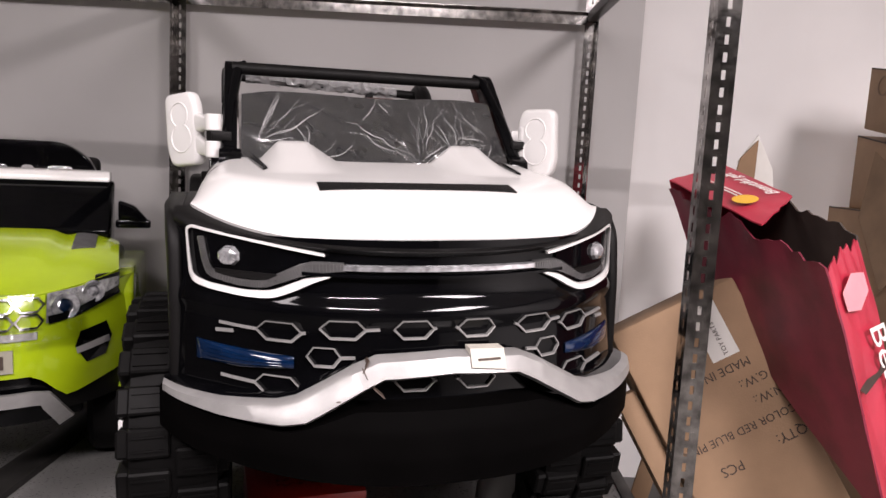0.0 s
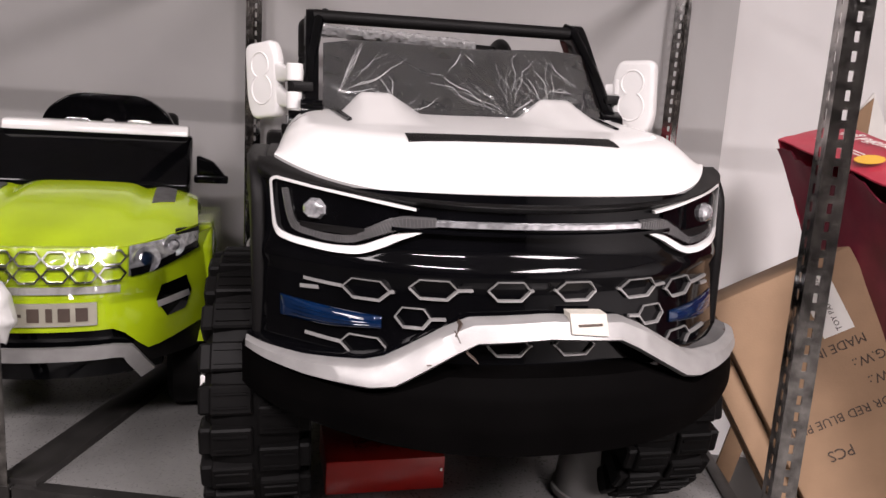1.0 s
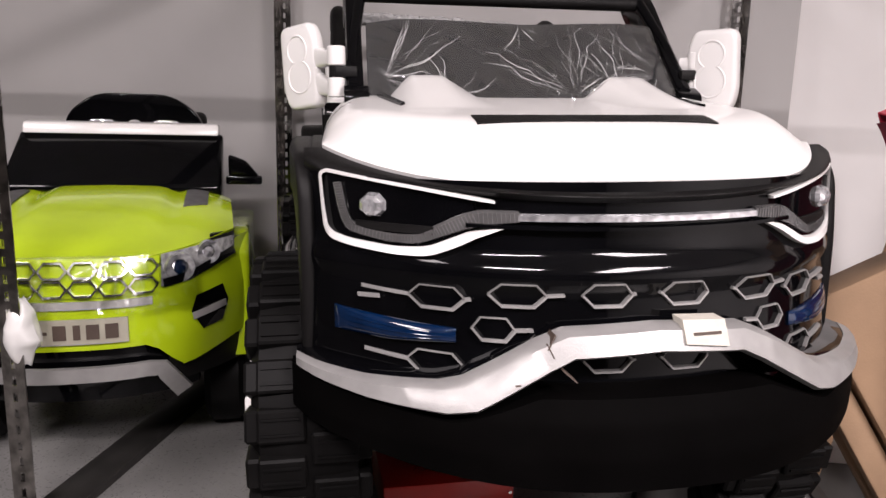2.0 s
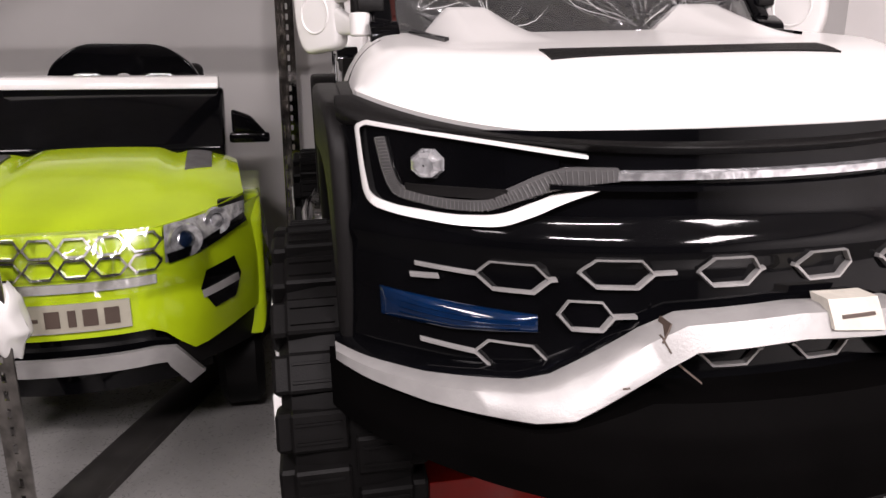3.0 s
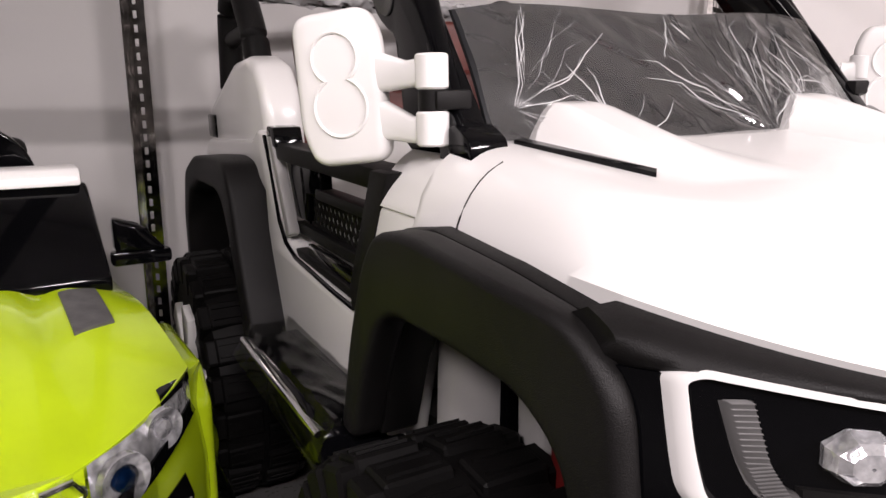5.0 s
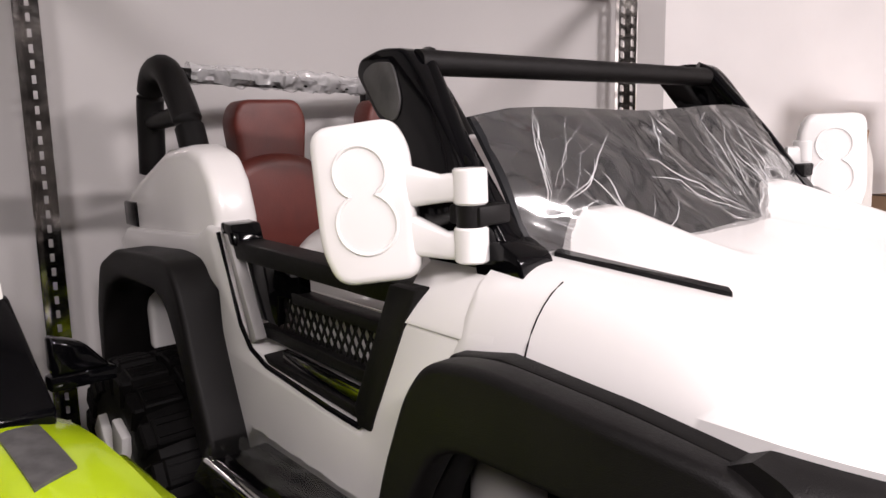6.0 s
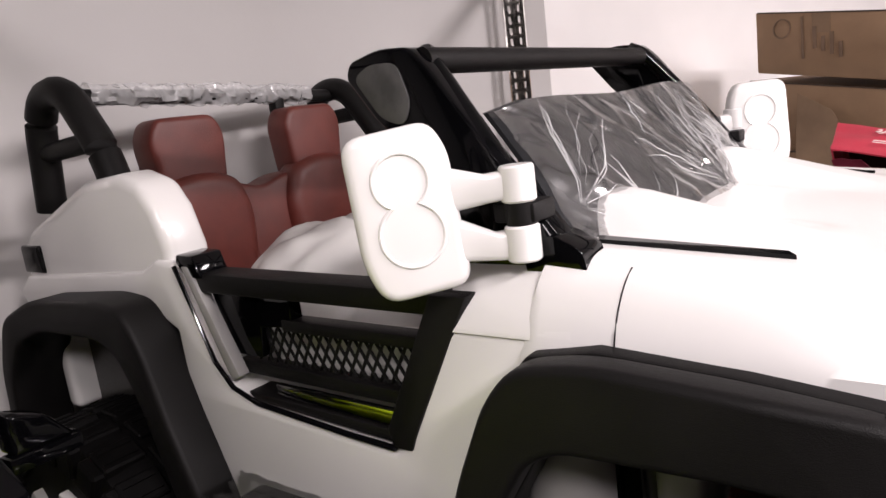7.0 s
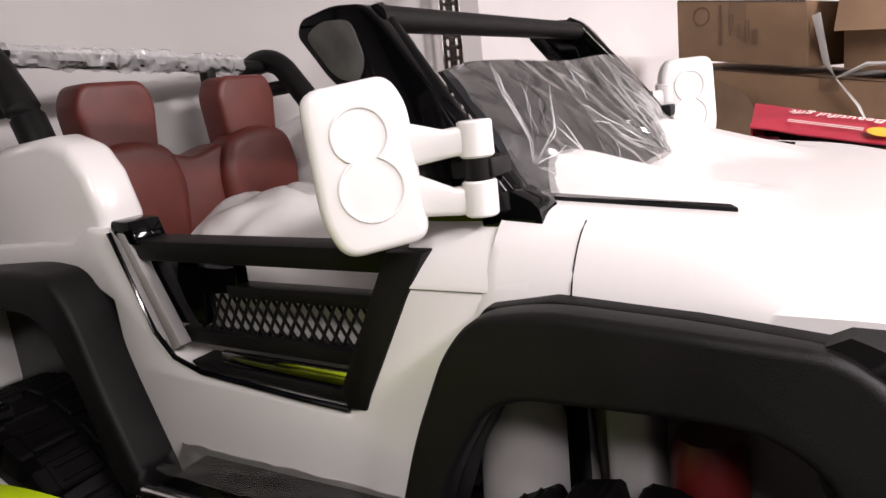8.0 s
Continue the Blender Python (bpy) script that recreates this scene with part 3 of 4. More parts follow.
for s in (-1, 1):
    outer = prism(rounded(ARCH_F, 0.03, 5), "x", s * 0.388, s * 0.425, 0.018, 4, 45)
    for v in outer.verts:
        if abs(v.co.x) > 0.405:
            v.co.x -= s * 0.016 * (1 - max(0.0, min(1.0, v.co.y / 0.14)))
    part("front_fender", join([outer, prism([(max(y, 0.05), z) for y, z in ARCH_F[2:-2]], "x", s * 0.345, s * 0.392, 0.004, 2)]), MATTE, jeep, "matte black front wheel arch")
    part("rear_fender", prism(rounded(ARCH_R, 0.03, 5), "x", s * 0.33, s * 0.432, 0.014, 3, 45), MATTE, jeep, "matte black rear wheel arch")
    part("arch_liner", prism([(-0.05, 0.40), (-0.03, 0.6), (0.05, 0.66), (0.33, 0.66), (0.40, 0.56), (0.43, 0.42)], "x", s * 0.225, s * 0.25, 0.004), LINER, jeep, "grey liner inside the wheel arch")
    part("rear_arch_liner", prism([(0.86, 0.40), (0.92, 0.60), (0.98, 0.66), (1.36, 0.66), (1.43, 0.55), (1.45, 0.40)], "x", s * 0.27, s * 0.30, 0.004), BEAM, jeep, "dark liner inside the rear arch")
    part("body_side", prism(SIDE, "x", s * 0.31, s * 0.372, 0.010, 3), WHITE, jeep, "glossy white body side")
    part("rear_quarter", prism(REAR, "x", s * 0.292, s * 0.364, 0.018, 4), WHITE, jeep, "white rounded rear quarter")
    part("seam", tube([(s * a, 0.2585, hood_height(a, 0.2585)) for a in (0.3748, 0.373, 0.37, 0.365, 0.358, 0.35, 0.34, 0.325)], 0.0008, 6), MATTE, jeep)
    part("cowl_side", prism([(s * 0.285, 0.700), (s * 0.3735, 0.700)] + [(s * (a - 0.001), 0.7650 - 0.0670 * (1 - (1 - ((a - 0.29) / 0.085) ** 2.6) ** 0.75)) for a in (0.3745, 0.3735, 0.372, 0.369, 0.365, 0.358, 0.35, 0.34, 0.328, 0.315, 0.30, 0.29)], "y", 0.300, 0.436, 0.0), WHITE, jeep, "white cowl beside the windscreen")
    door = part("door_frame", join([
        prism([(0.406, 0.737), (0.452, 0.737), (0.538, 0.577), (0.531, 0.556), (0.505, 0.556), (0.497, 0.575)], "x", s * 0.322, s * 0.3745, 0.003),
        prism([(0.42, 0.737), (0.872, 0.742), (0.862, 0.714), (0.44, 0.711)], "x", s * 0.322, s * 0.366, 0.004),
        prism([(0.472, 0.681), (0.72, 0.683), (0.72, 0.667), (0.479, 0.665)], "x", s * 0.325, s * 0.352, 0.003),
        prism([(0.505, 0.613), (0.83, 0.618), (0.82, 0.599), (0.515, 0.595)], "x", s * 0.325, s * 0.350, 0.003),
        prism([(0.535, 0.571), (0.80, 0.580), (0.785, 0.568), (0.54, 0.556)], "x", s * 0.322, s * 0.364, 0.003)]), MATTE, jeep, "black plastic door frame with a lattice")
    part("rear_panel", prism([(0.700, 0.716), (0.866, 0.718), (0.826, 0.625), (0.772, 0.625), (0.765, 0.668), (0.700, 0.672)], "x", s * 0.330, s * 0.350, 0.003), GLOSS, door, "solid black rear part of the door")
    # The gleam on this strip is put in as a pale grey colour.
    part("pale_strip", prism([(0.893, 0.752), (0.876, 0.752), (0.802, 0.602), (0.822, 0.594)], "x", s * 0.352, s * 0.3705, 0.003), WARM_GREY, door, "strip beside the gasket with its reflection put in as pale grey")
    part("hinge_cap", prism([(0.905, 0.756), (0.900, 0.768), (0.862, 0.766), (0.850, 0.735), (0.885, 0.735)], "x", s * 0.322, s * 0.369, 0.003), GLOSS, door, "black cap on the door's rear corner")
    part("gasket", tube([(s * 0.3725, 0.904, 0.752), (s * 0.3725, 0.848, 0.618), (s * 0.3725, 0.818, 0.586), (s * 0.3725, 0.77, 0.571), (s * 0.3725, 0.60, 0.558), (s * 0.3725, 0.53, 0.555)], 0.0035, 8), GLOSS, door)
    part("lattice", mesh_panel(s), MATTE, door, "black diamond lattice")
    part("polished_strip", prism([(0.528, 0.593), (0.74, 0.597), (0.74, 0.580), (0.536, 0.574)], "x", s * 0.352, s * 0.3605, 0.001), POLISHED, door, "polished dark strip low in the door")
    # Added white panel, standing in for the lit cabin behind the lattice.
    part("lattice_backing", prism([(s * 0.322, 0.56), (s * 0.326, 0.56), (s * 0.288, 0.665), (s * 0.284, 0.665)], "y", 0.50, 0.84), WHITE, door, "pale panel added for the bright cabin behind the lattice")
    # step between the wheels
    step = part("side_step", prism([(0.44, 0.40), (0.455, 0.44), (0.50, 0.452), (0.80, 0.448), (0.83, 0.425), (0.80, 0.38), (0.48, 0.375)], "x", s * 0.34, s * 0.455, 0.012, 3), GLOSS, jeep, "black side step wrapped in clear film")
    part("edge_strip", tube([(s * 0.450, 0.45, 0.438), (s * 0.457, 0.62, 0.447), (s * 0.450, 0.82, 0.438)], 0.008, 10, squash=0.6), CHROME, step, "bright edge strip")
    part("step_film", grid(40, 16, lambda u, v: Vector((s * (0.35 + 0.118 * v), 0.43 + 0.41 * u, 0.457 - 0.05 * max(0, v - 0.75) / 0.25 + 0.010 * abs(noise.noise((u * 7, v * 4, 3)))))), FILM, step, "crinkled film on the step")

# cabin
part("sill_cover", box(-0.30, 0.30, 0.50, 0.86, 0.43, 0.47, 0.01), WARM_GREY, jeep, "grey foot well cover")
part("cabin_floor", box(-0.31, 0.31, 0.30, 1.40, 0.40, 0.43, 0.004), MATTE, jeep, "black cabin floor")
part("dashboard", prism([(0.30, 0.43), (0.30, 0.762), (0.36, 0.775), (0.46, 0.76), (0.49, 0.70), (0.44, 0.43)], "x", -0.30, 0.30, 0.012, 3), GLOSS, jeep, "black dashboard")
part("tail_panel", prism([(-0.345, 0.45), (0.345, 0.45), (0.345, 0.72), (0.30, 0.78), (-0.30, 0.78), (-0.345, 0.72)], "y", 1.38, 1.42, 0.012, 3), WHITE, jeep, "white tail panel")
part("tail_light", box(-0.368, -0.352, 1.33, 1.41, 0.725, 0.775, 0.004), GLOSS, jeep, "dark tail light")
part("underbody", box(-0.24, 0.24, -0.05, 1.36, 0.25, 0.40, 0.02), MATTE, jeep, "black underbody")
part("motor_cover", box(-0.31, -0.20, 0.215, 0.262, 0.40, 0.60, 0.012, 3), WARM_GREY, jeep, "grey moulded wheel-arch box")
part("motor_can", tube([(-0.292, 0.165, 0.40), (-0.292, 0.165, 0.53), (-0.292, 0.165, 0.548)], [0.036, 0.036, 0.030], 24), DARKRED, jeep, "dark red round motor can")
part("round_cover", tube([(-0.285, 0.36, 0.40), (-0.285, 0.355, 0.55), (-0.285, 0.345, 0.59)], [0.055, 0.052, 0.036], 24), WARM_GREY, jeep, "grey round cover")
part("cable", tube([(-0.28, 0.20, 0.57), (-0.285, 0.24, 0.53), (-0.28, 0.27, 0.545), (-0.27, 0.30, 0.60)], 0.003, 8), BEAM, jeep, "thin black cable")
part("axle", tube([(-0.40, 0.21, 0.245), (0.40, 0.21, 0.245)], 0.02, 14), BEAM, jeep)
part("axle", tube([(-0.40, 1.14, 0.245), (0.40, 1.14, 0.245)], 0.02, 14), BEAM, jeep)
for s in (-1, 1):
    part("shock_absorber", join([tube([(s * 0.285, 0.24, 0.30), (s * 0.275, 0.27, 0.60)], 0.02, 12), tube([(s * 0.285, 0.24, 0.30), (s * 0.28, 0.255, 0.45)], 0.03, 12)]), BEAM, jeep, "dark suspension strut")

# seat bench with two head rests
seat_back = part("seat_back", prism(rounded([(-0.24, 0.45), (-0.26, 0.70), (-0.245, 0.80), (-0.20, 0.835), (-0.06, 0.835), (0.0, 0.815), (0.06, 0.835), (0.20, 0.835), (0.255, 0.80), (0.27, 0.70), (0.25, 0.45)], 0.03), "y", 1.16, 1.24, 0.02, 3), SEAT, jeep, "red-brown leatherette seat back")
part("seat_cushion", box(-0.25, 0.25, 0.80, 1.20, 0.43, 0.56, 0.04, 4), SEAT, jeep, "red-brown leatherette seat cushion")
for cx in (-0.145, 0.158):
    part("headrest", prism(rounded([(cx - 0.062, 0.78), (cx - 0.078, 0.93), (cx - 0.06, 0.966), (cx + 0.06, 0.966), (cx + 0.078, 0.93), (cx + 0.062, 0.78)], 0.03), "y", 1.155, 1.225, 0.018, 4), SEAT, jeep, "tall red-brown head rest")
    part("shoulder_pad", prism(rounded([(cx - 0.095, 0.62), (cx - 0.108, 0.78), (cx - 0.085, 0.845), (cx - 0.03, 0.862), (cx + 0.03, 0.862), (cx + 0.085, 0.845), (cx + 0.108, 0.78), (cx + 0.095, 0.62)], 0.05, 6), "y", 1.135, 1.21, 0.026, 5), SEAT, jeep, "rounded lower seat pad")

# screen, pillars, bars, mirrors
def web_arm(sections):
    """A rounded bar through sections (x, y, z, half height, half thickness)."""
    bm, rings = bmesh.new(), []
    for x, y, z, h, w in sections:
        ring = []
        for k in range(16):
            a = 2 * math.pi * k / 16
            ca, sa = math.cos(a), math.sin(a)
            ring.append(bm.verts.new((x, y + w * math.copysign(abs(ca) ** 0.5, ca), z + h * math.copysign(abs(sa) ** 0.5, sa))))
        rings.append(ring)
    for a, b in zip(rings, rings[1:]):
        for k in range(16):
            bm.faces.new((a[k], a[(k + 1) % 16], b[(k + 1) % 16], b[k]))
    bm.faces.new(rings[0])
    bm.faces.new(rings[-1][::-1])
    return bm


def leaning(bm, s):
    for v in bm.verts:
        v.co.x -= (0.024 if s > 0 else -0.004) * max(0.0, (v.co.z - 0.765) / 0.2)
    return bm


PANEL = [(0.318, 0.752), (0.322, 0.785), (0.395, 0.875), (0.458, 0.960), (0.478, 0.980), (0.52, 0.984), (0.562, 0.976), (0.570, 0.960), (0.530, 0.908), (0.508, 0.893), (0.480, 0.882), (0.468, 0.83), (0.456, 0.765), (0.44, 0.755)]
for s in (-1, 1):
    pillar = part("pillar", leaning(prism(rounded(PANEL, 0.012), "x", s * 0.300, s * 0.328, 0.008, 3), s), GLOSS, jeep, "glossy black windscreen pillar with a flared head")
    part("vent_inlay", leaning(prism(rounded([(0.494, 0.967), (0.532, 0.970), (0.556, 0.958), (0.522, 0.912), (0.492, 0.902), (0.480, 0.925)], 0.012), "x", s * 0.3275, s * 0.3305, 0.001), s), INLAY, pillar, "grey oval inlay")
    part("pillar_tube", leaning(tube(rounded([(s * 0.322, 0.325, 0.765), (s * 0.316, 0.40, 0.87), (s * 0.300, 0.474, 0.964), (s * 0.285, 0.487, 0.972)], 0.02, closed=False), 0.0125, 14), s), GLOSS, jeep, "black tubular pillar")
    part("pillar_foot", prism(rounded([(0.295, 0.748), (0.30, 0.775), (0.33, 0.79), (0.36, 0.775), (0.36, 0.75)], 0.008), "x", s * 0.292, s * 0.335, 0.006, 3), GLOSS, jeep)
    # mirror on two knuckles
    mirror = part("mirror", prism(rounded([(-0.050, -0.078), (0.034, -0.078), (0.046, -0.04), (0.040, 0.078), (-0.042, 0.078), (-0.054, 0.05)], 0.020, 5), "y", -0.014, 0.014, 0.009, 3), WHITE, jeep, "white wing mirror with a figure-eight recess")
    mirror.matrix_local = Matrix.Translation((-0.409, 0.440, 0.824) if s < 0 else (0.370, 0.318, 0.818)) @ pose(0, 0, 0, 0, -6 if s < 0 else 0, -46 if s < 0 else -53) @ (Matrix.Identity(4) if s > 0 else Matrix.Scale(-1, 4, (1, 0, 0)))
    for face in (-1, 1):
        eight = [(0.0255 * math.sin(a), 0.031 - 0.0255 * math.cos(a)) for a in np.linspace(radians(29), radians(331), 26)]
        eight += [(0.0297 * math.sin(a), -0.0185 + 0.0297 * math.cos(a)) for a in np.linspace(radians(-24.7), radians(-335.3), 28)][1:-1]
        part("recess_rim", tube([(-0.005 + x, face * 0.0140, z) for x, z in eight], 0.0019, 8, closed=True, across=(0, 1, 0)), WHITE, mirror)
    end = Vector((-0.1028, -0.0145)) if s < 0 else Vector((-0.0684, -0.001))
    drop = 0.0105 if s < 0 else 0.0
    for z, za in ((-0.039 - drop, -0.036), (0.016 - drop, 0.012)):
        part("mirror_arm", web_arm([(-0.030, 0.0, za * 1.2, 0.030, 0.011), (-0.048, -0.001, za, 0.021, 0.012), (-0.048 * 0.4 + end.x * 0.6, end.y * 0.5, z, 0.0135, 0.011), (end.x, end.y, z, 0.0135, 0.012)]), WHITE, mirror, "white moulded mirror arm")
    for z in (0.785, 0.840):
        part("knuckle", lathe([(0.001, -0.017), (0.0145, -0.017), (0.0165, -0.015), (0.0165, 0.015), (0.0145, 0.017), (0.001, 0.017)], 24, Matrix.Translation((s * 0.346, 0.352, z)) @ Matrix.Rotation(radians(90), 4, "Y")), WHITE, jeep, "white mirror knuckle")
    part("knuckle_core", lathe([(0.001, -0.012), (0.014, -0.012), (0.014, 0.012), (0.001, 0.012)], 16, Matrix.Translation((s * 0.346, 0.352, 0.8125)) @ Matrix.Rotation(radians(90), 4, "Y")), MATTE, jeep)
    part("mirror_bracket", box(*sorted((s * 0.31, s * 0.35)), 0.335, 0.38, 0.803, 0.822, 0.003), MATTE, jeep)
part("crossbar", tube([(-0.308, 0.474, 0.965), (0.287, 0.476, 0.960)], 0.014, 16), MATTE, jeep, "black crossbar over the windscreen")


def screen(u, v):
    x = -0.292 + 0.584 * u
    z = 0.765 + (0.146 + 0.003 * math.sin(9 * u) - 0.03 * max(0, abs(2 * u - 1) - 0.8)) * v
    w = 0.006 * noise.noise((x * 9, z * 16, 0.3)) + 0.002 * noise.noise((x * 30, z * 22, 1.3))
    return Vector((x * (1 - (0.08 if x > 0 else 0.01) * v), 0.322 + 0.088 * v - 0.03 * (1 - (2 * u - 1) ** 2) * (1 - v) + w, z))


part("windscreen", grid(70, 24, screen, (0, 0.006, 0)), SHIELD, jeep, "dark windscreen wrapped in crinkled clear film")


def film(u, v):
    p = screen(u, v)
    crease = abs(noise.noise((p.x * 14 + 4 * v, p.z * 9, 5.0))) ** 0.5
    fan = abs(math.sin(7 * math.atan2(p.z - 0.76, p.x - 0.08))) * math.exp(-((p.x - 0.10) / 0.16) ** 2)
    return p + Vector((0, -0.006 - 0.0065 * crease - 0.0045 * fan, 0))


screen_film = part("protective_film", grid(130, 44, film), FILM_WS, jeep, "crinkled clear protective film")


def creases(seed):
    """Sharp folds in the film: thin pale ridges, standing in for glints, that fan out from where it is tucked in."""
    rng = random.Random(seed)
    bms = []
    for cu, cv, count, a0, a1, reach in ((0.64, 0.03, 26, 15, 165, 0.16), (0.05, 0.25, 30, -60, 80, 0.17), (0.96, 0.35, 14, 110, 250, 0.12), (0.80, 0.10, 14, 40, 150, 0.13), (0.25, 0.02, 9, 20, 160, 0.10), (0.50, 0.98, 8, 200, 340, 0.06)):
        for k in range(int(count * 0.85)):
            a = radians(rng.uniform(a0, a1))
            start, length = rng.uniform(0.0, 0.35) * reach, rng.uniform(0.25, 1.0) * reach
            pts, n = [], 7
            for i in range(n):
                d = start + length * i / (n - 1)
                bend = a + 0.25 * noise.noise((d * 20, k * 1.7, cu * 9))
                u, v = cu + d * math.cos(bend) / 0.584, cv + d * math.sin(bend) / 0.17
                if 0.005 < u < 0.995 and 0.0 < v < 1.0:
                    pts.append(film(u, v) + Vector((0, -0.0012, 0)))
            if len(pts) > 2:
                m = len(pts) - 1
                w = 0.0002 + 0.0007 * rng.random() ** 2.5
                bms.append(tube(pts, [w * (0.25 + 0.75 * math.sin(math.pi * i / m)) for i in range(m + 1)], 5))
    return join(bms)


tagged(part("crease", creases(4), CREASE_GLINT, screen_film), "folds in the film with glints put in as pale ridges", kind="stuff")
for s in (-1, 1):
    hoop = [(s * 0.318, 1.075, 0.865), (s * 0.318, 1.10, 0.93), (s * 0.318, 1.165, 1.012), (s * 0.318, 1.205, 1.030), (s * 0.318, 1.26, 1.024), (s * 0.318, 1.295, 0.98), (s * 0.318, 1.325, 0.83)]
    hoop = [(x, y + 0.035, z - (0.028 if s > 0 and z > 0.9 else 0)) for x, y, z in hoop]
    part("roll_hoop", tube(rounded(hoop, 0.04, closed=False), 0.026, 14), MATTE, jeep, "black padded roll hoop")
    part("hoop_brace", tube([(s * 0.318, 1.150, 0.94), (s * 0.318, 1.340, 0.93)], 0.017, 10), MATTE, jeep)
part("roll_bar", tube([(-0.30, 1.245, 1.018), (0.30, 1.245, 0.986)], 0.014, 12), MATTE, jeep, "black rear crossbar")


def wrap(u, v):
    a = 2 * math.pi * v
    x = -0.27 + 0.50 * u
    r = 0.020 + 0.007 * noise.noise((x * 22, math.cos(a) * 1.5, math.sin(a) * 1.5)) + 0.005 * noise.noise((x * 60, math.cos(a) * 2.5, math.sin(a) * 2.5))
    return Vector((x, 1.245 + r * math.cos(a), 1.006 - 0.054 * x + r * math.sin(a)))


part("bar_film", grid(120, 20, wrap), FILM_THICK, jeep, "crinkled clear film round the rear bar")
part("bar_stay", box(0.125, 0.150, 1.23, 1.255, 0.94, 0.998, 0.003), MATTE, jeep)


def toy_wheel(x, y):
    """A chunky moulded wheel: carcass, tread blocks, side lugs, rim."""
    s = math.copysign(1, x)
    r = 0.245
    w = part("wheel", lathe([(0.10, -0.078), (0.20, -0.082), (r - 0.012, -0.068), (r - 0.006, -0.03), (r - 0.006, 0.03), (r - 0.012, 0.068), (0.20, 0.082), (0.10, 0.078)], 56), RUBBER, jeep, "black chunky moulded tyre")
    n = 22
    blocks = []
    for k in range(n):
        for side in (-1, 1):
            a = 2 * math.pi * (k + 0.25 * side) / n
            bm = prism([(-0.027, r - 0.02), (0.027, r - 0.02), (0.023, r + 0.002), (-0.023, r + 0.002)], "x", side * 0.004, side * 0.070, 0.003, 1)
            lug = prism([(-0.023, r - 0.055), (0.023, r - 0.055), (0.023, r - 0.004), (-0.023, r - 0.004)], "x", side * 0.066, side * 0.088, 0.004, 1)
            fin = [prism([(q, r), (q + 0.005, r), (q + 0.004, r + 0.005), (q + 0.001, r + 0.005)], "x", side * 0.012, side * 0.064) for q in (-0.014, 0.008)]
            bm = join([bm, lug] + fin)
            bmesh.ops.rotate(bm, cent=(0, 0, 0), matrix=Matrix.Rotation(a, 3, "X"), verts=bm.verts)
            blocks.append(bm)
    part("tread", join(blocks), RUBBER, w, "raised tread blocks", smooth=25)
    part("rim", lathe([(0.001, s * 0.045), (0.06, s * 0.05), (0.105, s * 0.082), (0.125, s * 0.078), (0.13, s * 0.06), (0.10, s * 0.02), (0.001, s * 0.02)], 24), BEAM, w, "dark plastic rim")
    for k in range(6):
        sp = prism([(-0.022, 0.05), (0.022, 0.05), (0.03, 0.155), (-0.03, 0.155)], "x", s * 0.076, s * 0.096, 0.004, 2)
        bmesh.ops.rotate(sp, cent=(0, 0, 0), matrix=Matrix.Rotation(2 * math.pi * (k + 0.3) / 6, 3, "X"), verts=sp.verts)
        part("rim_spoke", sp, WHITE, w, "white rim spoke")
    lean = math.tan(radians(-TILT_CAR)) * x
    w.location = (x, y, r + 0.006 - lean)
    return w


for x, y in ((-0.405, 0.21), (0.335, 0.21), (-0.405, 1.16), (0.405, 1.16)):
    toy_wheel(x, y)

# sticker on the trim, foil tags beside the wheel
tag = part("sticker", nose_patch(0.026, 0.080, line([(0.026, 0.507), (0.080, 0.505)]), line([(0.026, 0.482), (0.080, 0.477)]), 0.024, 8, 4, 0.001, True), STICKER, jeep, "small paper sticker on the trim", smooth=0)
part("print_bar", nose_patch(0.036, 0.072, lambda x: 0.4935, lambda x: 0.4905, 0.0247, 3, 1, 0.0004, True), INK, tag, smooth=0)

# things lying in and under the jeep
jeep_m = jeep.matrix_world.copy()


def bag(u, v):
    a, h = 2 * math.pi * u, math.pi / 2 * v
    fold = 1 + 0.20 * noise.noise((math.cos(a) * 1.6, math.sin(a) * 1.6, v * 2)) + 0.05 * abs(noise.noise((math.cos(a) * 6, math.sin(a) * 6, v * 5)))
    r = 0.215 * math.cos(h) ** 0.75 * fold
    z = 0.195 * math.sin(h) ** 0.9 + 0.018 * noise.noise((r * 16 * math.cos(a), r * 16 * math.sin(a), 2.0))
    return Vector((r * math.cos(a), r * 0.72 * math.sin(a), max(0.0, z)))


ob = part("plastic_bag", grid(44, 20, bag), BAG)
ob.matrix_world = jeep_m @ pose(-0.075, 0.88, 0.562)
tagged(ob, "crumpled milky plastic bag on the jeep's seat", "plastic bag")

# ---- the lime toy car (own frame: x across, y to its tail) ----
lime = thing("toy_car", pose(-0.97, 1.39, DECK_Z, 0, 0, 21), "lime green ride-on toy car in clear film on the rack shelf", "toy car")


def lime_nose(x, z):
    a = abs(x)
    return 0.0 + 0.16 * (a / 0.28) ** 2.6 + interp(z, [0.16, 0.22, 0.30, 0.36, 0.42, 0.46, 0.50], [0.02, 0.0, -0.012, -0.012, 0.0, 0.015, 0.03])


def lime_patch(x0, x1, z0, z1, off, nx=30, nz=12, thick=0.03):
    def f(u, v):
        x = x0 + (x1 - x0) * u
        z = (z0(x) if callable(z0) else z0) * (1 - v) + (z1(x) if callable(z1) else z1) * v
        return Vector((x, lime_nose(x, z) - off, z))
    return grid(nx, nz, f, (0, thick, 0))


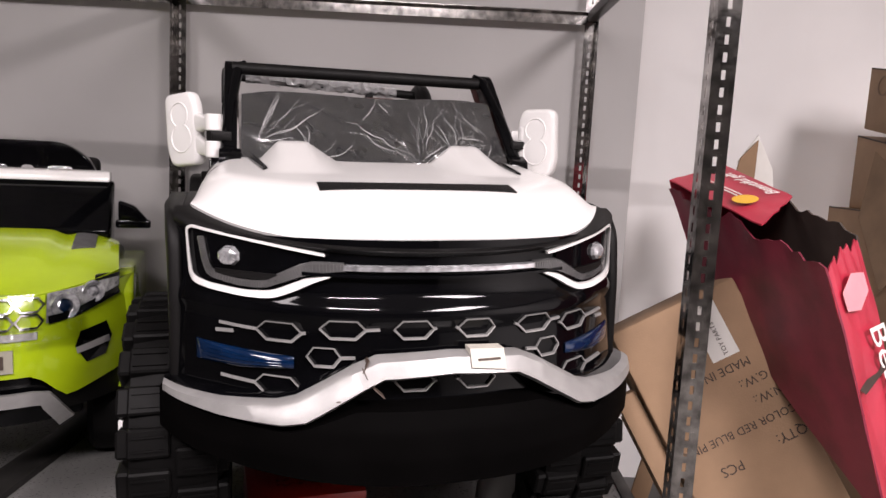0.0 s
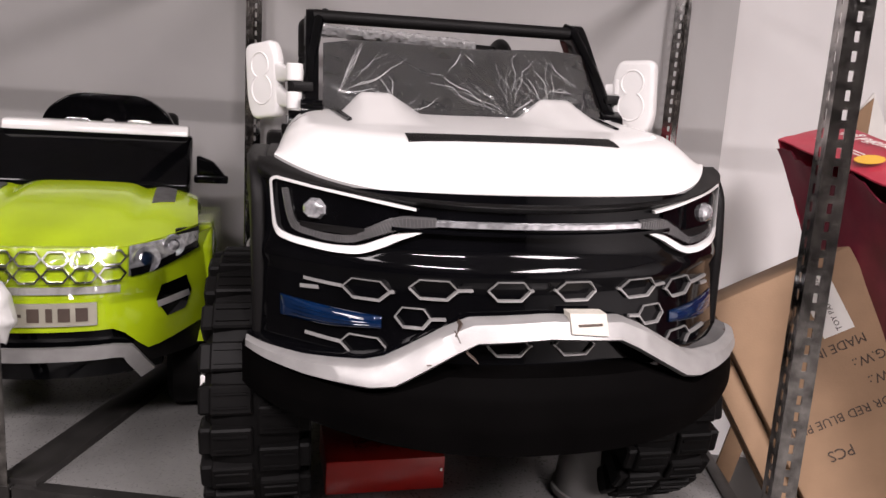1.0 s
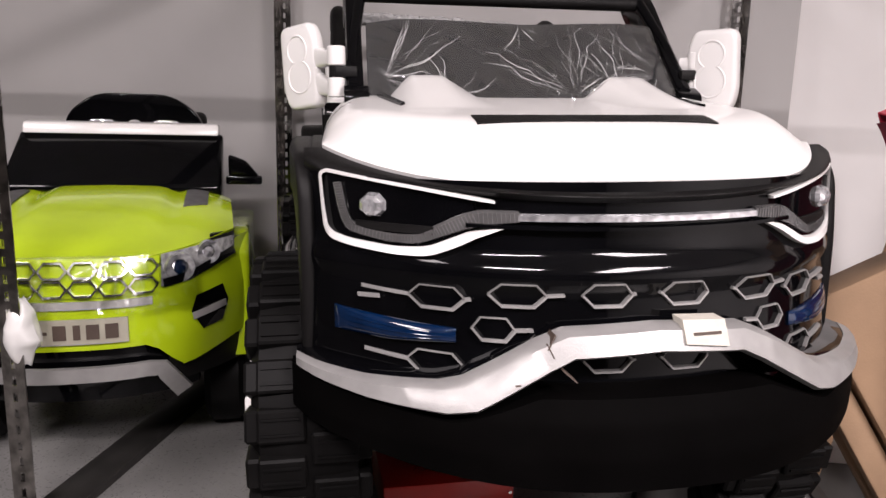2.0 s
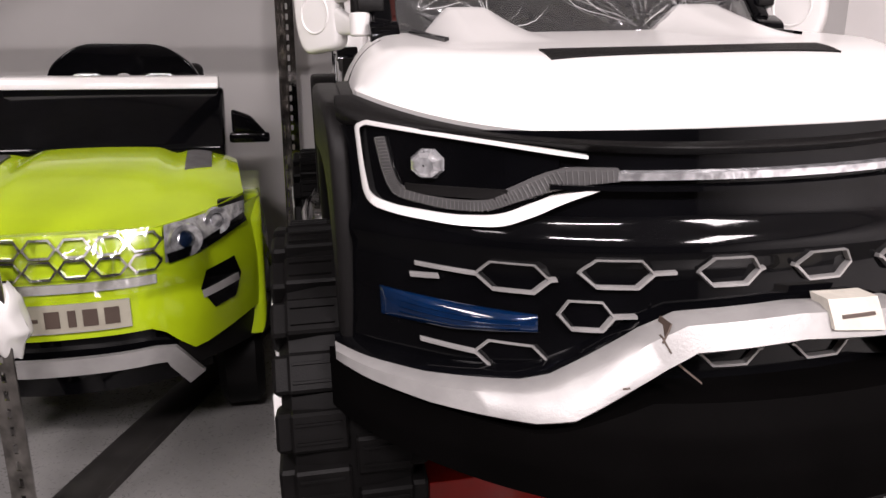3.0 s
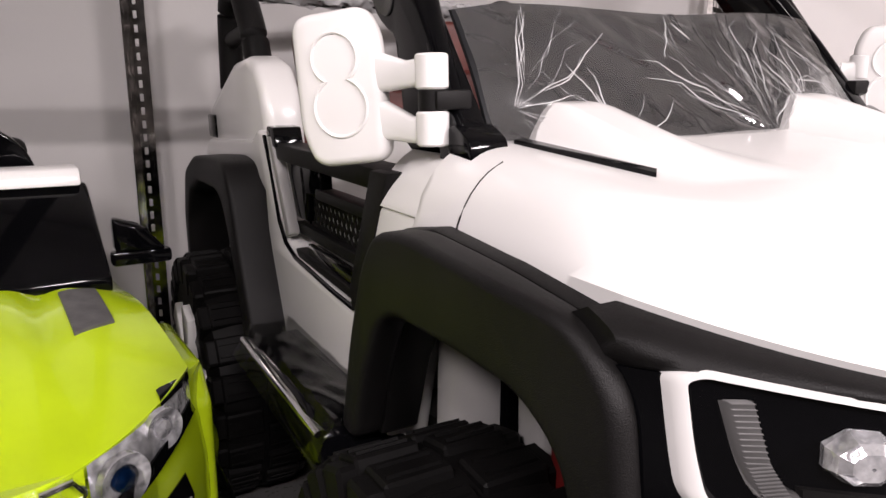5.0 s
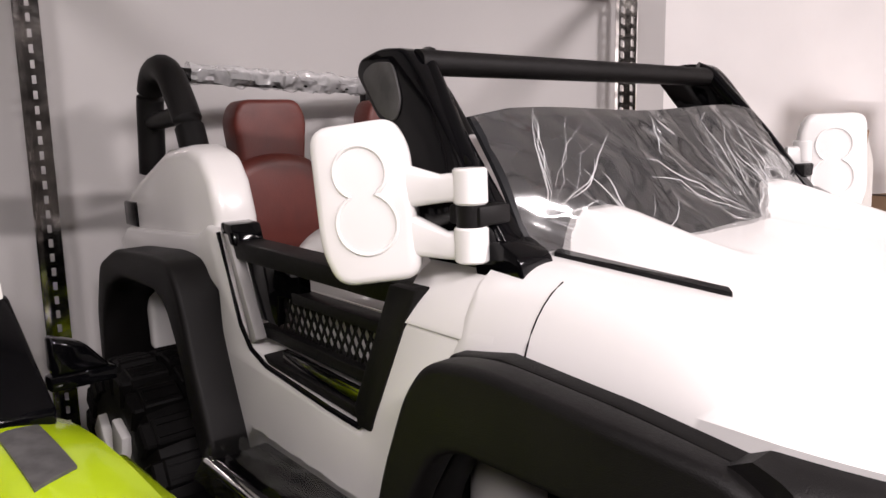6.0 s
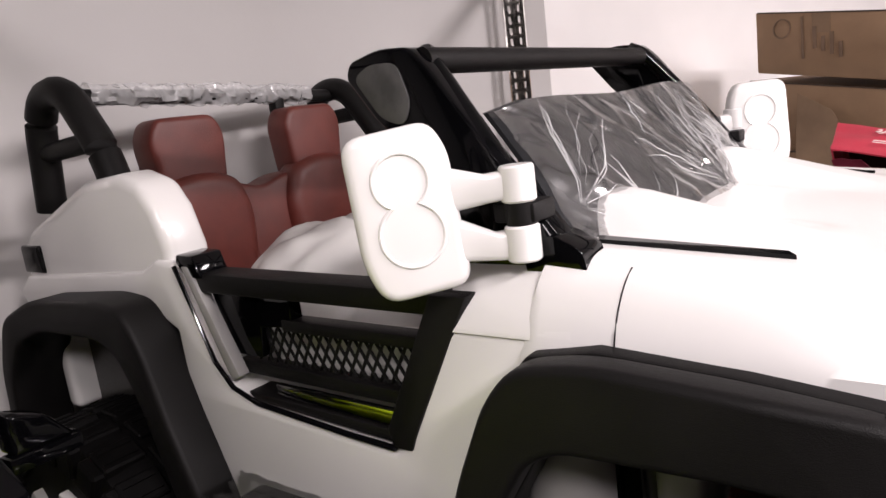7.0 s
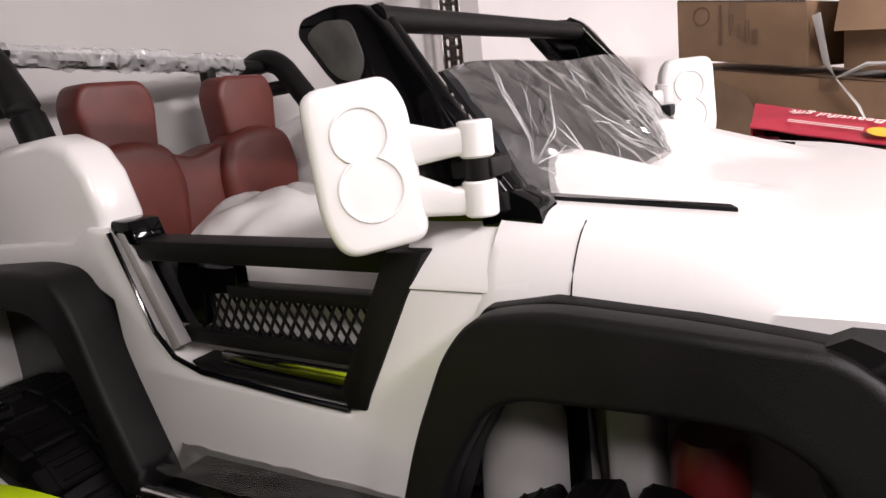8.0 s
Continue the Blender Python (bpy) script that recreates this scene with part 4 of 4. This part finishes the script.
def lime_band(points, width, off, thick=0.006):
    """A raised bar along (x, z) points of the lime car's nose."""
    pts = dense(points, 0.015)
    bm, rings = bmesh.new(), []
    for i, p in enumerate(pts):
        d = pts[min(i + 1, len(pts) - 1)] - pts[max(i - 1, 0)]
        t = Vector((d.x, d.y)).normalized()
        q = [(p.x - t.y * k, p.y + t.x * k) for k in (width / 2, -width / 2)]
        rings.append([bm.verts.new((q[0][0], lime_nose(*q[0]) + thick, q[0][1])), bm.verts.new((q[0][0], lime_nose(*q[0]) - off, q[0][1])),
                      bm.verts.new((q[1][0], lime_nose(*q[1]) - off, q[1][1])), bm.verts.new((q[1][0], lime_nose(*q[1]) + thick, q[1][1]))])
    for a, b in zip(rings, rings[1:]):
        for k in range(4):
            bm.faces.new((a[k], a[(k + 1) % 4], b[(k + 1) % 4], b[k]))
    bm.faces.new(rings[0])
    bm.faces.new(rings[-1][::-1])
    return bm


part("bumper", lime_patch(-0.312, 0.312, lambda x: interp(abs(x), [0, 0.135, 0.165, 0.19, 0.30], [0.285, 0.285, 0.25, 0.225, 0.26]), lambda x: 0.42 + 0.045 * (abs(x) / 0.3) ** 2, 0.0), LIME, lime, "lime green bumper")
part("lower_grille", lime_patch(-0.21, 0.21, 0.17, 0.30, -0.018, 24, 8), GLOSS, lime, "black lower grille")
part("side_sill", lime_patch(0.16, 0.30, 0.19, 0.25, -0.012, 10, 3), MATTE, lime)
part("skid_trim", lime_band([(-0.19, 0.165), (-0.15, 0.235), (0.125, 0.235), (0.15, 0.23), (0.185, 0.165)], 0.03, 0.006), SILVER, lime, "silver skid plate trim")
part("bumper_strip", lime_band([(-0.14, 0.372), (0.14, 0.372)], 0.014, 0.006), WARM_GREY, lime, "grey bumper strip")
plate = part("number_plate", lime_patch(-0.098, 0.098, 0.299, 0.347, 0.006, 8, 3, 0.004), PLATE, lime, "pale number plate with dark characters", smooth=0)
for x0, x1, bars in ((-0.085, -0.062, 0), (-0.054, -0.038, 1), (-0.028, -0.006, 0), (0.006, 0.018, 0), (0.028, 0.050, 0), (0.060, 0.082, 0)):
    part("plate_bar", lime_patch(x0, x1, 0.320 if bars else 0.309, 0.326 if bars else 0.337, 0.0075, 2, 1, 0.001), INK, plate, smooth=0)


def lime_top(u, v):
    """Hood from its front edge to the screen."""
    s = 2 * u - 1
    x = s * (0.285 - 0.02 * v)
    front = lime_nose(x, 0.45) - 0.004
    y = front + (0.44 + 0.05 * abs(s) - front) * v
    z = 0.445 + 0.04 * abs(s) ** 2 * (1 - v) + 0.108 * math.sin(v * 1.35) - 0.04 * abs(s) ** 4 * v - 0.012 * math.exp(-((abs(s) - 0.55) / 0.08) ** 2) * v
    return Vector((x, y, z))


part("hood", grid(48, 24, lime_top, (0, 0.01, -0.02)), LIME, lime, "lime green hood")
for s in (-1, 1):
    x0, x1 = sorted((s * 0.170, s * 0.218))
    part("hood_vent", grid(4, 4, lambda u, v: lime_top(0.5 + 0.5 * (x0 + (x1 - x0) * u) / 0.267, 0.52 + 0.33 * v) + Vector((0, 0, 0.004)), (0, 0, -0.02)), INLAY, lime, "dark grey hood vent")
    x0, x1 = sorted((s * 0.155, s * 0.285))
    lamp = part("headlight", lime_patch(x0, x1, line(sorted([(s * 0.155, 0.395), (s * 0.285, 0.43)])), line(sorted([(s * 0.155, 0.455), (s * 0.285, 0.482)])), 0.006, 10, 5), LENS, lime, "clear head lamp with two round projectors")
    part("lamp_bezel", lime_band([(s * 0.160, 0.402), (s * 0.205, 0.409), (s * 0.285, 0.440)], 0.016, 0.012), GLOSS, lamp, "black lower bezel")
    part("lamp_brow", lime_band([(s * 0.240, 0.474), (s * 0.285, 0.476)], 0.012, 0.012), GLOSS, lamp, "black upper bezel")
    for x, z, r in ((0.186, 0.427, 0.030), (0.236, 0.447, 0.025)):
        at = Matrix.Translation((s * x, lime_nose(s * x, z) - 0.008, z)) @ pose(0, 0, 0, 0, 0, 90 + s * 28)
        part("lamp_ring", lathe([(r * 0.5, 0.004), (r, 0.0), (r * 0.95, -0.008), (r * 0.55, -0.004)], 24, at), LENS, lamp, "clear lamp ring")
        part("lamp_bulb", lathe([(0.001, -0.008), (r * 0.4, -0.005), (r * 0.5, 0.004), (0.001, 0.004)], 20, at), BLUE if r > 0.027 else LENS, lamp, "blue lens" if r > 0.027 else "clear lens")
    hexa = [(s * 0.205, 0.335), (s * 0.215, 0.365), (s * 0.262, 0.375), (s * 0.272, 0.34), (s * 0.26, 0.30), (s * 0.225, 0.293)]
    bm = bmesh.new()
    f = [bm.verts.new((x, lime_nose(x, z) - 0.004, z)) for x, z in hexa]
    b = [bm.verts.new((x, lime_nose(x, z) + 0.03, z)) for x, z in hexa]
    bm.faces.new(f)
    bm.faces.new(b[::-1])
    for i in range(6):
        bm.faces.new((f[i], b[i], b[(i + 1) % 6], f[(i + 1) % 6]))
    fog = part("fog_lamp", bm, GLOSS, lime, "black fog lamp recess", smooth=0)
    part("fog_bar", lime_band([(s * 0.208, 0.325), (s * 0.268, 0.335)], 0.014, 0.007), WARM_GREY, fog)
    part("fender", prism([(0.185, 0.27), (0.185, 0.43), (0.23, 0.472), (0.40, 0.475), (0.46, 0.45), (0.95, 0.42), (1.05, 0.36), (1.05, 0.18), (0.98, 0.17), (0.95, 0.26), (0.84, 0.30), (0.74, 0.25), (0.72, 0.16), (0.42, 0.16), (0.40, 0.25), (0.31, 0.30), (0.21, 0.26), (0.18, 0.19)], "x", s * 0.24, s * 0.315, 0.03, 4), LIME, lime, "lime green flank")
    for y in (0.31, 0.84):
        part("wheel", lathe([(0.03, -0.04), (0.10, -0.045), (0.118, -0.03), (0.118, 0.03), (0.10, 0.045), (0.03, 0.04)], 28, Matrix.Translation((s * 0.255, y, 0.119))), RUBBER, lime, "black toy wheel")
    mir = part("mirror", join([box(*sorted((s * 0.255, s * 0.345)), 0.50, 0.53, 0.545, 0.568, 0.006), prism([(s * 0.262, 0.566), (s * 0.262, 0.622), (s * 0.305, 0.606), (s * 0.338, 0.566)], "y", 0.50, 0.54, 0.008, 3)]), GLOSS, lime, "glossy black wing mirror")
# Lime colour stands in for the lime reflection inside the grille cells.
part("grille_back", lime_patch(-0.152, 0.152, 0.385, 0.455, 0.004, 16, 4), LIME, lime, "grille backing with the cells' lime reflection put in its colour")
for r, z in enumerate((0.403, 0.436)):
    for k in range(6):
        cx = -0.127 + 0.0508 * k
        part("grille_cell", join([lime_band([(cx - 0.024, z), (cx - 0.014, z + 0.014), (cx + 0.014, z + 0.014), (cx + 0.024, z)], 0.004, 0.014), lime_band([(cx - 0.024, z), (cx - 0.014, z - 0.013), (cx + 0.014, z - 0.013), (cx + 0.024, z)], 0.004, 0.014)]), CHROME, lime, "chrome honeycomb grille cell")
part("windscreen", prism([(0.43, 0.548), (0.62, 0.668), (0.66, 0.668), (0.60, 0.50), (0.44, 0.50)], "x", -0.245, 0.245, 0.01, 2), GLOSS, lime, "black windscreen panel in film")
part("screen_frame", prism([(0.60, 0.664), (0.61, 0.692), (0.66, 0.696), (0.665, 0.664)], "x", -0.235, 0.235, 0.006, 2), WHITE, lime, "white windscreen top rail")
part("cabin", box(-0.25, 0.25, 0.45, 1.02, 0.18, 0.44, 0.03, 3), MATTE, lime, "black cabin tub")
part("steering_wheel", prism(rounded([(-0.19, 0.655), (-0.17, 0.72), (-0.10, 0.772), (0.10, 0.772), (0.17, 0.72), (0.19, 0.655)], 0.05), "y", 0.78, 0.84, 0.018, 3), GLOSS, lime, "glossy black steering console in film")
for cx, w in ((-0.085, 0.045), (0.0, 0.022), (0.085, 0.045)):
    part("console_recess", prism(rounded([(cx - w, 0.665), (cx - w * 0.7, 0.70), (cx + w * 0.7, 0.70), (cx + w, 0.665)], 0.012), "y", 0.774, 0.7805, 0.002), WARM_GREY if w < 0.03 else LENS, lime)
part("seat", prism([(0.90, 0.45), (0.93, 0.72), (0.98, 0.73), (1.02, 0.45)], "x", -0.18, 0.18, 0.02, 3), MATTE, lime, "black seat")


def flank_film(u, v):
    y = 0.20 + 0.30 * u
    z = 0.26 + 0.20 * v
    n = 0.018 * abs(noise.noise((y * 7, z * 9, 7))) + 0.006 * abs(noise.noise((y * 26, z * 15, 2)))
    return Vector((0.322 - 0.03 * v * v + n, y, z))


part("flank_film", grid(60, 30, flank_film), FILM, lime, "loose clear film over the flank")


def nose_film(u, v):
    x = -0.22 + 0.44 * u
    z = 0.36 + 0.10 * v
    n = 0.012 * abs(noise.noise((x * 8, z * 12, 7))) + 0.006 * abs(noise.noise((x * 30, z * 18, 2)))
    return Vector((x, lime_nose(x, z) - 0.018 - n, z))


part("nose_film", grid(70, 20, nose_film), FILM_NOSE, lime, "crinkled clear film over the nose")

# ---- cartons beside the rack ----


def carton(name, corners, label, mat=CARTON, category="carton", bevel=0.004):
    """A closed box by its eight corners: four of the front face, then the four behind them."""
    bm = bmesh.new()
    v = [bm.verts.new(c) for c in corners]
    for f in ((0, 1, 2, 3), (7, 6, 5, 4), (0, 4, 5, 1), (1, 5, 6, 2), (2, 6, 7, 3), (3, 7, 4, 0)):
        bm.faces.new([v[i] for i in f])
    bmesh.ops.recalc_face_normals(bm, faces=bm.faces)
    return tagged(part(name, bevelled(bm, bevel, 2), mat, smooth=30), label, category)


def upright_box(name, x0, x1, y0, y1, z0, z1, turn, label, group="stacked cartons", sag=0.0, sag_low=None):
    """A carton; sag: how far its near end hangs lower, per metre, at the top and at the bottom."""
    ob = thing(name, pose((x0 + x1) / 2, (y0 + y1) / 2, z0, 0, 0, turn), label, "carton", group)
    w, d, h = (x1 - x0) / 2, (y1 - y0) / 2, z1 - z0
    low = sag if sag_low is None else sag_low

    def slump(bm):
        for v in bm.verts:
            v.co.z += (low + (sag - low) * v.co.z / h) * (v.co.y - d)
        return bm
    part("body", slump(box(-w, w, -d, d, 0, h, 0.005)), CARTON, ob, smooth=30)
    part("tape", slump(box(-w - 0.001, w + 0.001, -0.028, 0.028, h - 0.06, h + 0.0008)), TAPE, ob, "brown packing tape", smooth=0)
    part("flap_seam", slump(box(-w - 0.0012, -w + 0.004, -d + 0.006, d - 0.006, h - 0.003, h + 0.0012)), INK, ob, smooth=0)
    return ob


upright_box("carton", 1.30, 1.80, 1.35, 2.36, 0.0, 0.62, 0, "large brown carton at the bottom of the stack")
upright_box("carton", 1.27, 1.78, 1.35, 2.38, 0.62, 1.14, 0, "large brown carton in the stack")
upright_box("carton", 1.30, 1.80, 1.30, 2.34, 1.14, 1.375, -2, "slumped brown carton with dented side in the stack", sag=0.17, sag_low=0.0)
top_box = upright_box("carton", 1.30, 1.72, 1.87, 2.30, 1.395, 1.585, -4, "brown carton with a printed mark on top of the stack", sag=0.17)
open_box = upright_box("carton", 1.36, 1.80, 1.36, 1.82, 1.31, 1.62, 3, "brown carton with open flaps on the stack", sag=0.17)
part("open_flap", box(-0.004, 0.0, -0.2, 0.2, -0.20, 0.0, 0.0, m=Matrix.Translation((-0.226, 0.02, 0.275)) @ pose(0, 0, 0, 6, 16, 8)), CARTON, open_box, "bent open carton flap", smooth=0)
part("open_flap", box(-0.10, 0.10, 0.0, 0.004, 0.0, 0.19, 0.0, m=Matrix.Translation((-0.11, 0.235, 0.27)) @ pose(0, 0, 0, -22, 10, 4)), CARTON, open_box, "upright carton flap", smooth=0)
for k in range(4):
    part("print_bar", box(-0.2135, -0.2105, 0.015 - k * 0.026, 0.026 - k * 0.026, 0.05 - 0.012 * k, 0.115 - 0.02 * (k % 2) - 0.012 * k), PRINT, top_box, smooth=0)
part("print_bar", box(-0.2135, -0.2105, 0.055, 0.062, 0.025, 0.15), PRINT, top_box, smooth=0)
part("print_mark", lathe([(0.026, -0.2107), (0.030, -0.2107), (0.030, -0.2125), (0.026, -0.2125)], 28, Matrix.Translation((0, 0.125, 0.125))), PRINT, top_box, "round printed mark", smooth=0)
strap = thing("packing_strap", pose(0, 0, 0), "torn clear packing strap hanging over the cartons", "strap")
part("band", tube([(1.285, 1.86, 1.47), (1.280, 1.83, 1.33), (1.275, 1.80, 1.28), (1.272, 1.74, 1.20), (1.268, 1.68, 1.06)], [0.012, 0.009, 0.006, 0.011, 0.007], 8, squash=0.25), BAG, strap)
part("loose_end", tube([(1.275, 1.80, 1.285), (1.27, 1.72, 1.315), (1.285, 1.66, 1.31), (1.27, 1.60, 1.325), (1.28, 1.52, 1.33)], [0.006, 0.014, 0.010, 0.014, 0.008], 8, squash=0.5), BAG, strap)
ob = part("card_flap", prism([(0.0, 0.0), (0.0, 0.20), (-0.10, 0.14), (-0.24, -0.12), (-0.16, -0.20)], "x", 0, 0.004), CARTON_IN, smooth=0)
ob.matrix_world = pose(1.245, 2.16, 1.12, 0, 8, 6)
tagged(ob, "bent brown card flap against the carton stack", "card flap")

# leaning carton with print
U = Vector((0.868, 0.0, 0.497))
V = Vector((0.478, -0.22, -0.85)).normalized()
W = U.cross(V).normalized()
C0 = Vector((0.36, 1.50, 0.875))
FACE = Matrix((( *U, 0), (*V, 0), (*W, 0), (0, 0, 0, 1))).transposed()
FACE.translation = C0
lean = thing("leaning_carton", FACE, "brown carton with dark print leaning upside down beside the rack", "carton")
part("body", box(0, 0.285, 0, 0.98, 0.0, 0.20, 0.006), CARTON, lean, smooth=30)
for k in (0.06, 0.10, 0.14):
    part("board_edge", box(-0.004, 0.0, 0.02, 0.96, k, k + 0.006), CARTON_IN, lean, smooth=0)

folded = thing("folded_carton", FACE, "flattened brown cartons standing beside the leaning carton", "carton")
for k in range(4):
    part("board", box(-0.052 + 0.006 * (k % 2), -0.006, 0.13 + 0.03 * k, 0.96, 0.02 + 0.042 * k, 0.056 + 0.042 * k, 0.004), CARTON, folded, smooth=30)

TAG = part("shipping_label", box(0.165, 0.225, 0.02, 0.145, -0.0012, -0.0002), PAPER, lean, "white shipping label", smooth=0)
# print runs upside down along the carton's face
def print_line(words, u, v, size):
    lettering("print", words, size, INK, lean, Matrix.Translation((u, v, -0.0008)) @ pose(0, 0, 0, 180, 0, 180), "dark stencilled print")


def label_line(words, u, v, size):
    lettering("label_print", words, size, INK, TAG, Matrix(((0, -1, 0, u), (-1, 0, 0, v), (0, 0, -1, -0.0016), (0, 0, 0, 1))), "dark label print")


label_line("TOY PARTS 18022", 0.203, 0.140, 0.0145)
print_line("MADE IN", 0.235, 0.16, 0.026)
print_line("G.W.:", 0.255, 0.20, 0.026)
print_line("N.W.:", 0.268, 0.24, 0.026)
print_line("COLOR RED BLUE PINK", 0.275, 0.285, 0.024)
print_line("QTY:", 0.275, 0.33, 0.030)
print_line("PCS", 0.125, 0.345, 0.030)

# the torn red gift box
A, B, C, D = Vector((0.520, 1.705, 1.205)), Vector((0.668, 1.760, 1.248)), Vector((0.740, 1.295, 1.145)), Vector((0.636, 1.200, 1.100))
DOWN, DOWN_END = Vector((0.088, -0.02, -0.235)), Vector((0.15, -0.03, -0.47))
gift = thing("gift_box", pose(0, 0, 0), "torn red printed cardboard gift box leaning beside cartons", "gift box")


def quad_panel(name, p, q, rr, ss, thick, mat, parent, label="", n=10, torn=0.0, seed=0.0):
    """A card panel p-q on top, ss-rr below, with a ragged upper edge."""
    def f(u, v):
        a, b = p.lerp(q, u), ss.lerp(rr, u)
        x = a.lerp(b, v)
        k = (1 - v) ** 6
        return x + Vector((0, 0, -torn * k * (0.5 + noise.noise((u * 7 + seed, 3.1, seed)) + 0.4 * noise.noise((u * 25, seed, 1.0))))) + Vector((0.004 * noise.noise((u * 4, v * 4, seed)), 0.006 * noise.noise((u * 3, v * 5, seed + 4)), 0))
    return part(name, grid(n * 3, n * 2, f, thick), mat, parent, label, smooth=30)


# The front panel has a darker red than the end panels.
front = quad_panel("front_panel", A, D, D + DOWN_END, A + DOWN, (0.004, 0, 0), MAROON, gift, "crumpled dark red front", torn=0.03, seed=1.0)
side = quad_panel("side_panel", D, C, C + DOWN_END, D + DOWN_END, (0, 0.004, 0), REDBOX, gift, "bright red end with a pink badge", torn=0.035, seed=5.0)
back = quad_panel("back_panel", B, C, C + DOWN_END, B + DOWN, (-0.004, 0, 0), SHADED_INSIDE, gift, torn=0.02, seed=8.0)
quad_panel("end_panel", A, B, B + DOWN, A + DOWN, (0, -0.004, 0), REDBOX, gift, torn=0.0, seed=9.0)
part("inner_floor", grid(6, 6, lambda u, v: A.lerp(D, u).lerp(B.lerp(C, u), v) + DOWN * 0.97), SHADED_INSIDE, gift, "inside of the box with its shade put in the colour")
flap_far, flap_near = B.lerp(C, 0.58), A.lerp(D, 0.67)
flap = part("top_flap", grid(14, 8, lambda u, v: A.lerp(flap_near, u).lerp(B.lerp(flap_far, u), v) + Vector((0.012 * noise.noise((v * 9, 2, 2)) * (u > 0.9), 0, 0.004 + 0.004 * noise.noise((u * 5, v * 5, 3)))), (0, 0, -0.003)), REDBOX, gift, "red top flap with white script")
ux = (flap_near - A).normalized()
vy = (B - A - ux * (B - A).dot(ux)).normalized()
nz = ux.cross(vy)
TOPM = Matrix(((*ux, 0), (*vy, 0), (*nz, 0), (0, 0, 0, 1))).transposed()
TOPM.translation = A + nz * 0.011
lettering("script", "Beautiful gift", 0.036, PAPER, flap, TOPM @ pose(0.235, 0.125, 0, 0, 0, 180), "white script", 0.3)
disc = lathe([(0.001, 0), (0.026, 0), (0.026, 0.001), (0.001, 0.001)], 24, TOPM @ pose(0.232, 0.045, 0.001, 0, -90, 0))
part("round_mark", disc, YELLOW, flap, "round yellow mark")
sx = (C - D).normalized()
sy = (-DOWN_END).normalized()
sz = sx.cross(sy).normalized()
sy = sz.cross(sx)
SIDEM = Matrix(((*sx, 0), (*sy, 0), (*sz, 0), (0, 0, 0, 1))).transposed()
SIDEM.translation = D + sz * 0.012
lettering("script", "Beautiful", 0.085, PAPER, side, SIDEM @ pose(0.055, -0.15, 0.0, 0, 0, -86), "white script", 0.3)
for k in (0.046, 0.056):
    part("print_bar", box(0.06, 0.20, k, k + 0.0035, -0.0004, 0.0004, m=TOPM), PAPER, flap, smooth=0)
part("logo_badge", lathe([(0.001, 0), (0.052, 0), (0.056, 0.0012), (0.001, 0.0012)], 6, SIDEM @ pose(0.055, -0.085, -0.006, 0, -90, 0) @ Matrix.Diagonal((1, 0.62, 1, 1))), material("pink_badge", (0.72, 0.30, 0.34), 0.5), side, "pink badge shape")

# loose card sheets behind the gift box
for x, y, z, turn, lean_by, w, h, m in ((0.84, 2.12, 1.08, 20, 12, 0.07, 0.26, CARTON), (0.94, 2.16, 1.08, 8, -10, 0.11, 0.27, PAPER)):
    ob = part("card_sheet", prism([(-w / 2, -1.088), (w / 2, -1.088), (w / 2, h * 0.6), (w * 0.1, h), (-w / 2, h * 0.75)], "y", 0, 0.004), m, smooth=0)
    ob.matrix_world = pose(x, y, z, 4, lean_by, turn)
    tagged(ob, "brown card sheet standing behind the gift box" if m is CARTON else "pale card sheet standing behind the gift box", "card sheet")

# ---- things under the jeep ----
crate = thing("red_box", pose(-0.30, 1.395, DECK_Z, 0, 0, 18.4), "flat red plastic box on the shelf under the jeep", "box")
part("body", box(-0.08, 0.165, 0.0, 0.2, 0.0, 0.072, 0.004), REDPAINT, crate, smooth=30)
part("rivet", lathe([(0.001, 0), (0.004, 0), (0.003, 0.003), (0.001, 0.003)], 12, pose(0.157, -0.001, 0.045, 0, 0, -90)), CHROME, crate, "small bright rivet")
part("film_scrap", grid(14, 10, lambda u, v: Vector((-0.02 + 0.12 * u, 0.02 + 0.12 * v, 0.076 + 0.03 * abs(noise.noise((u * 5, v * 5, 2)))))), FILM, crate, "scrap of clear film")
tray = thing("clear_box", pose(-0.06, 1.66, DECK_Z, 0, 0, 8), "clear plastic box under the jeep", "box")
part("shell", box(-0.10, 0.10, -0.02, 0.10, 0.0, 0.055, 0.004), glassy("clear_tray", (0.3, 0.3, 0.3), 0.35, 0.1, 0.4), tray, smooth=30)
bucket = thing("plastic_bucket", pose(0.17, 1.50, DECK_Z), "upturned cloudy grey plastic bucket under the jeep", "bucket")
part("shell", lathe([(0.001, 0.0), (0.085, 0.0), (0.083, 0.006), (0.07, 0.135), (0.062, 0.14), (0.001, 0.14)], 36, pose(0, 0, 0, 0, -90, 0)), CLOUDY, bucket)
part("rim", lathe([(0.083, 0.004), (0.090, 0.004), (0.090, 0.016), (0.083, 0.016)], 36, pose(0, 0, 0, 0, -90, 0)), CLOUDY, bucket)

# milky wrap caught on the near post
ob = part("plastic_scrap", grid(24, 18, lambda u, v: Vector((0.028 * (1 + 0.35 * noise.noise((math.cos(6.28 * u), v * 4, 1))) * math.sin(math.pi * (0.12 + 0.8 * v)) * math.cos(6.28 * u), 0.03 * math.sin(math.pi * (0.12 + 0.8 * v)) * math.sin(6.28 * u), 0.12 * v + 0.01 * noise.noise((u * 5, v * 5, 4))))), BAG)
ob.matrix_world = pose(-1.0, 1.300, 0.735)
tagged(ob, "milky plastic scrap wrapped round the rack post", "plastic scrap")
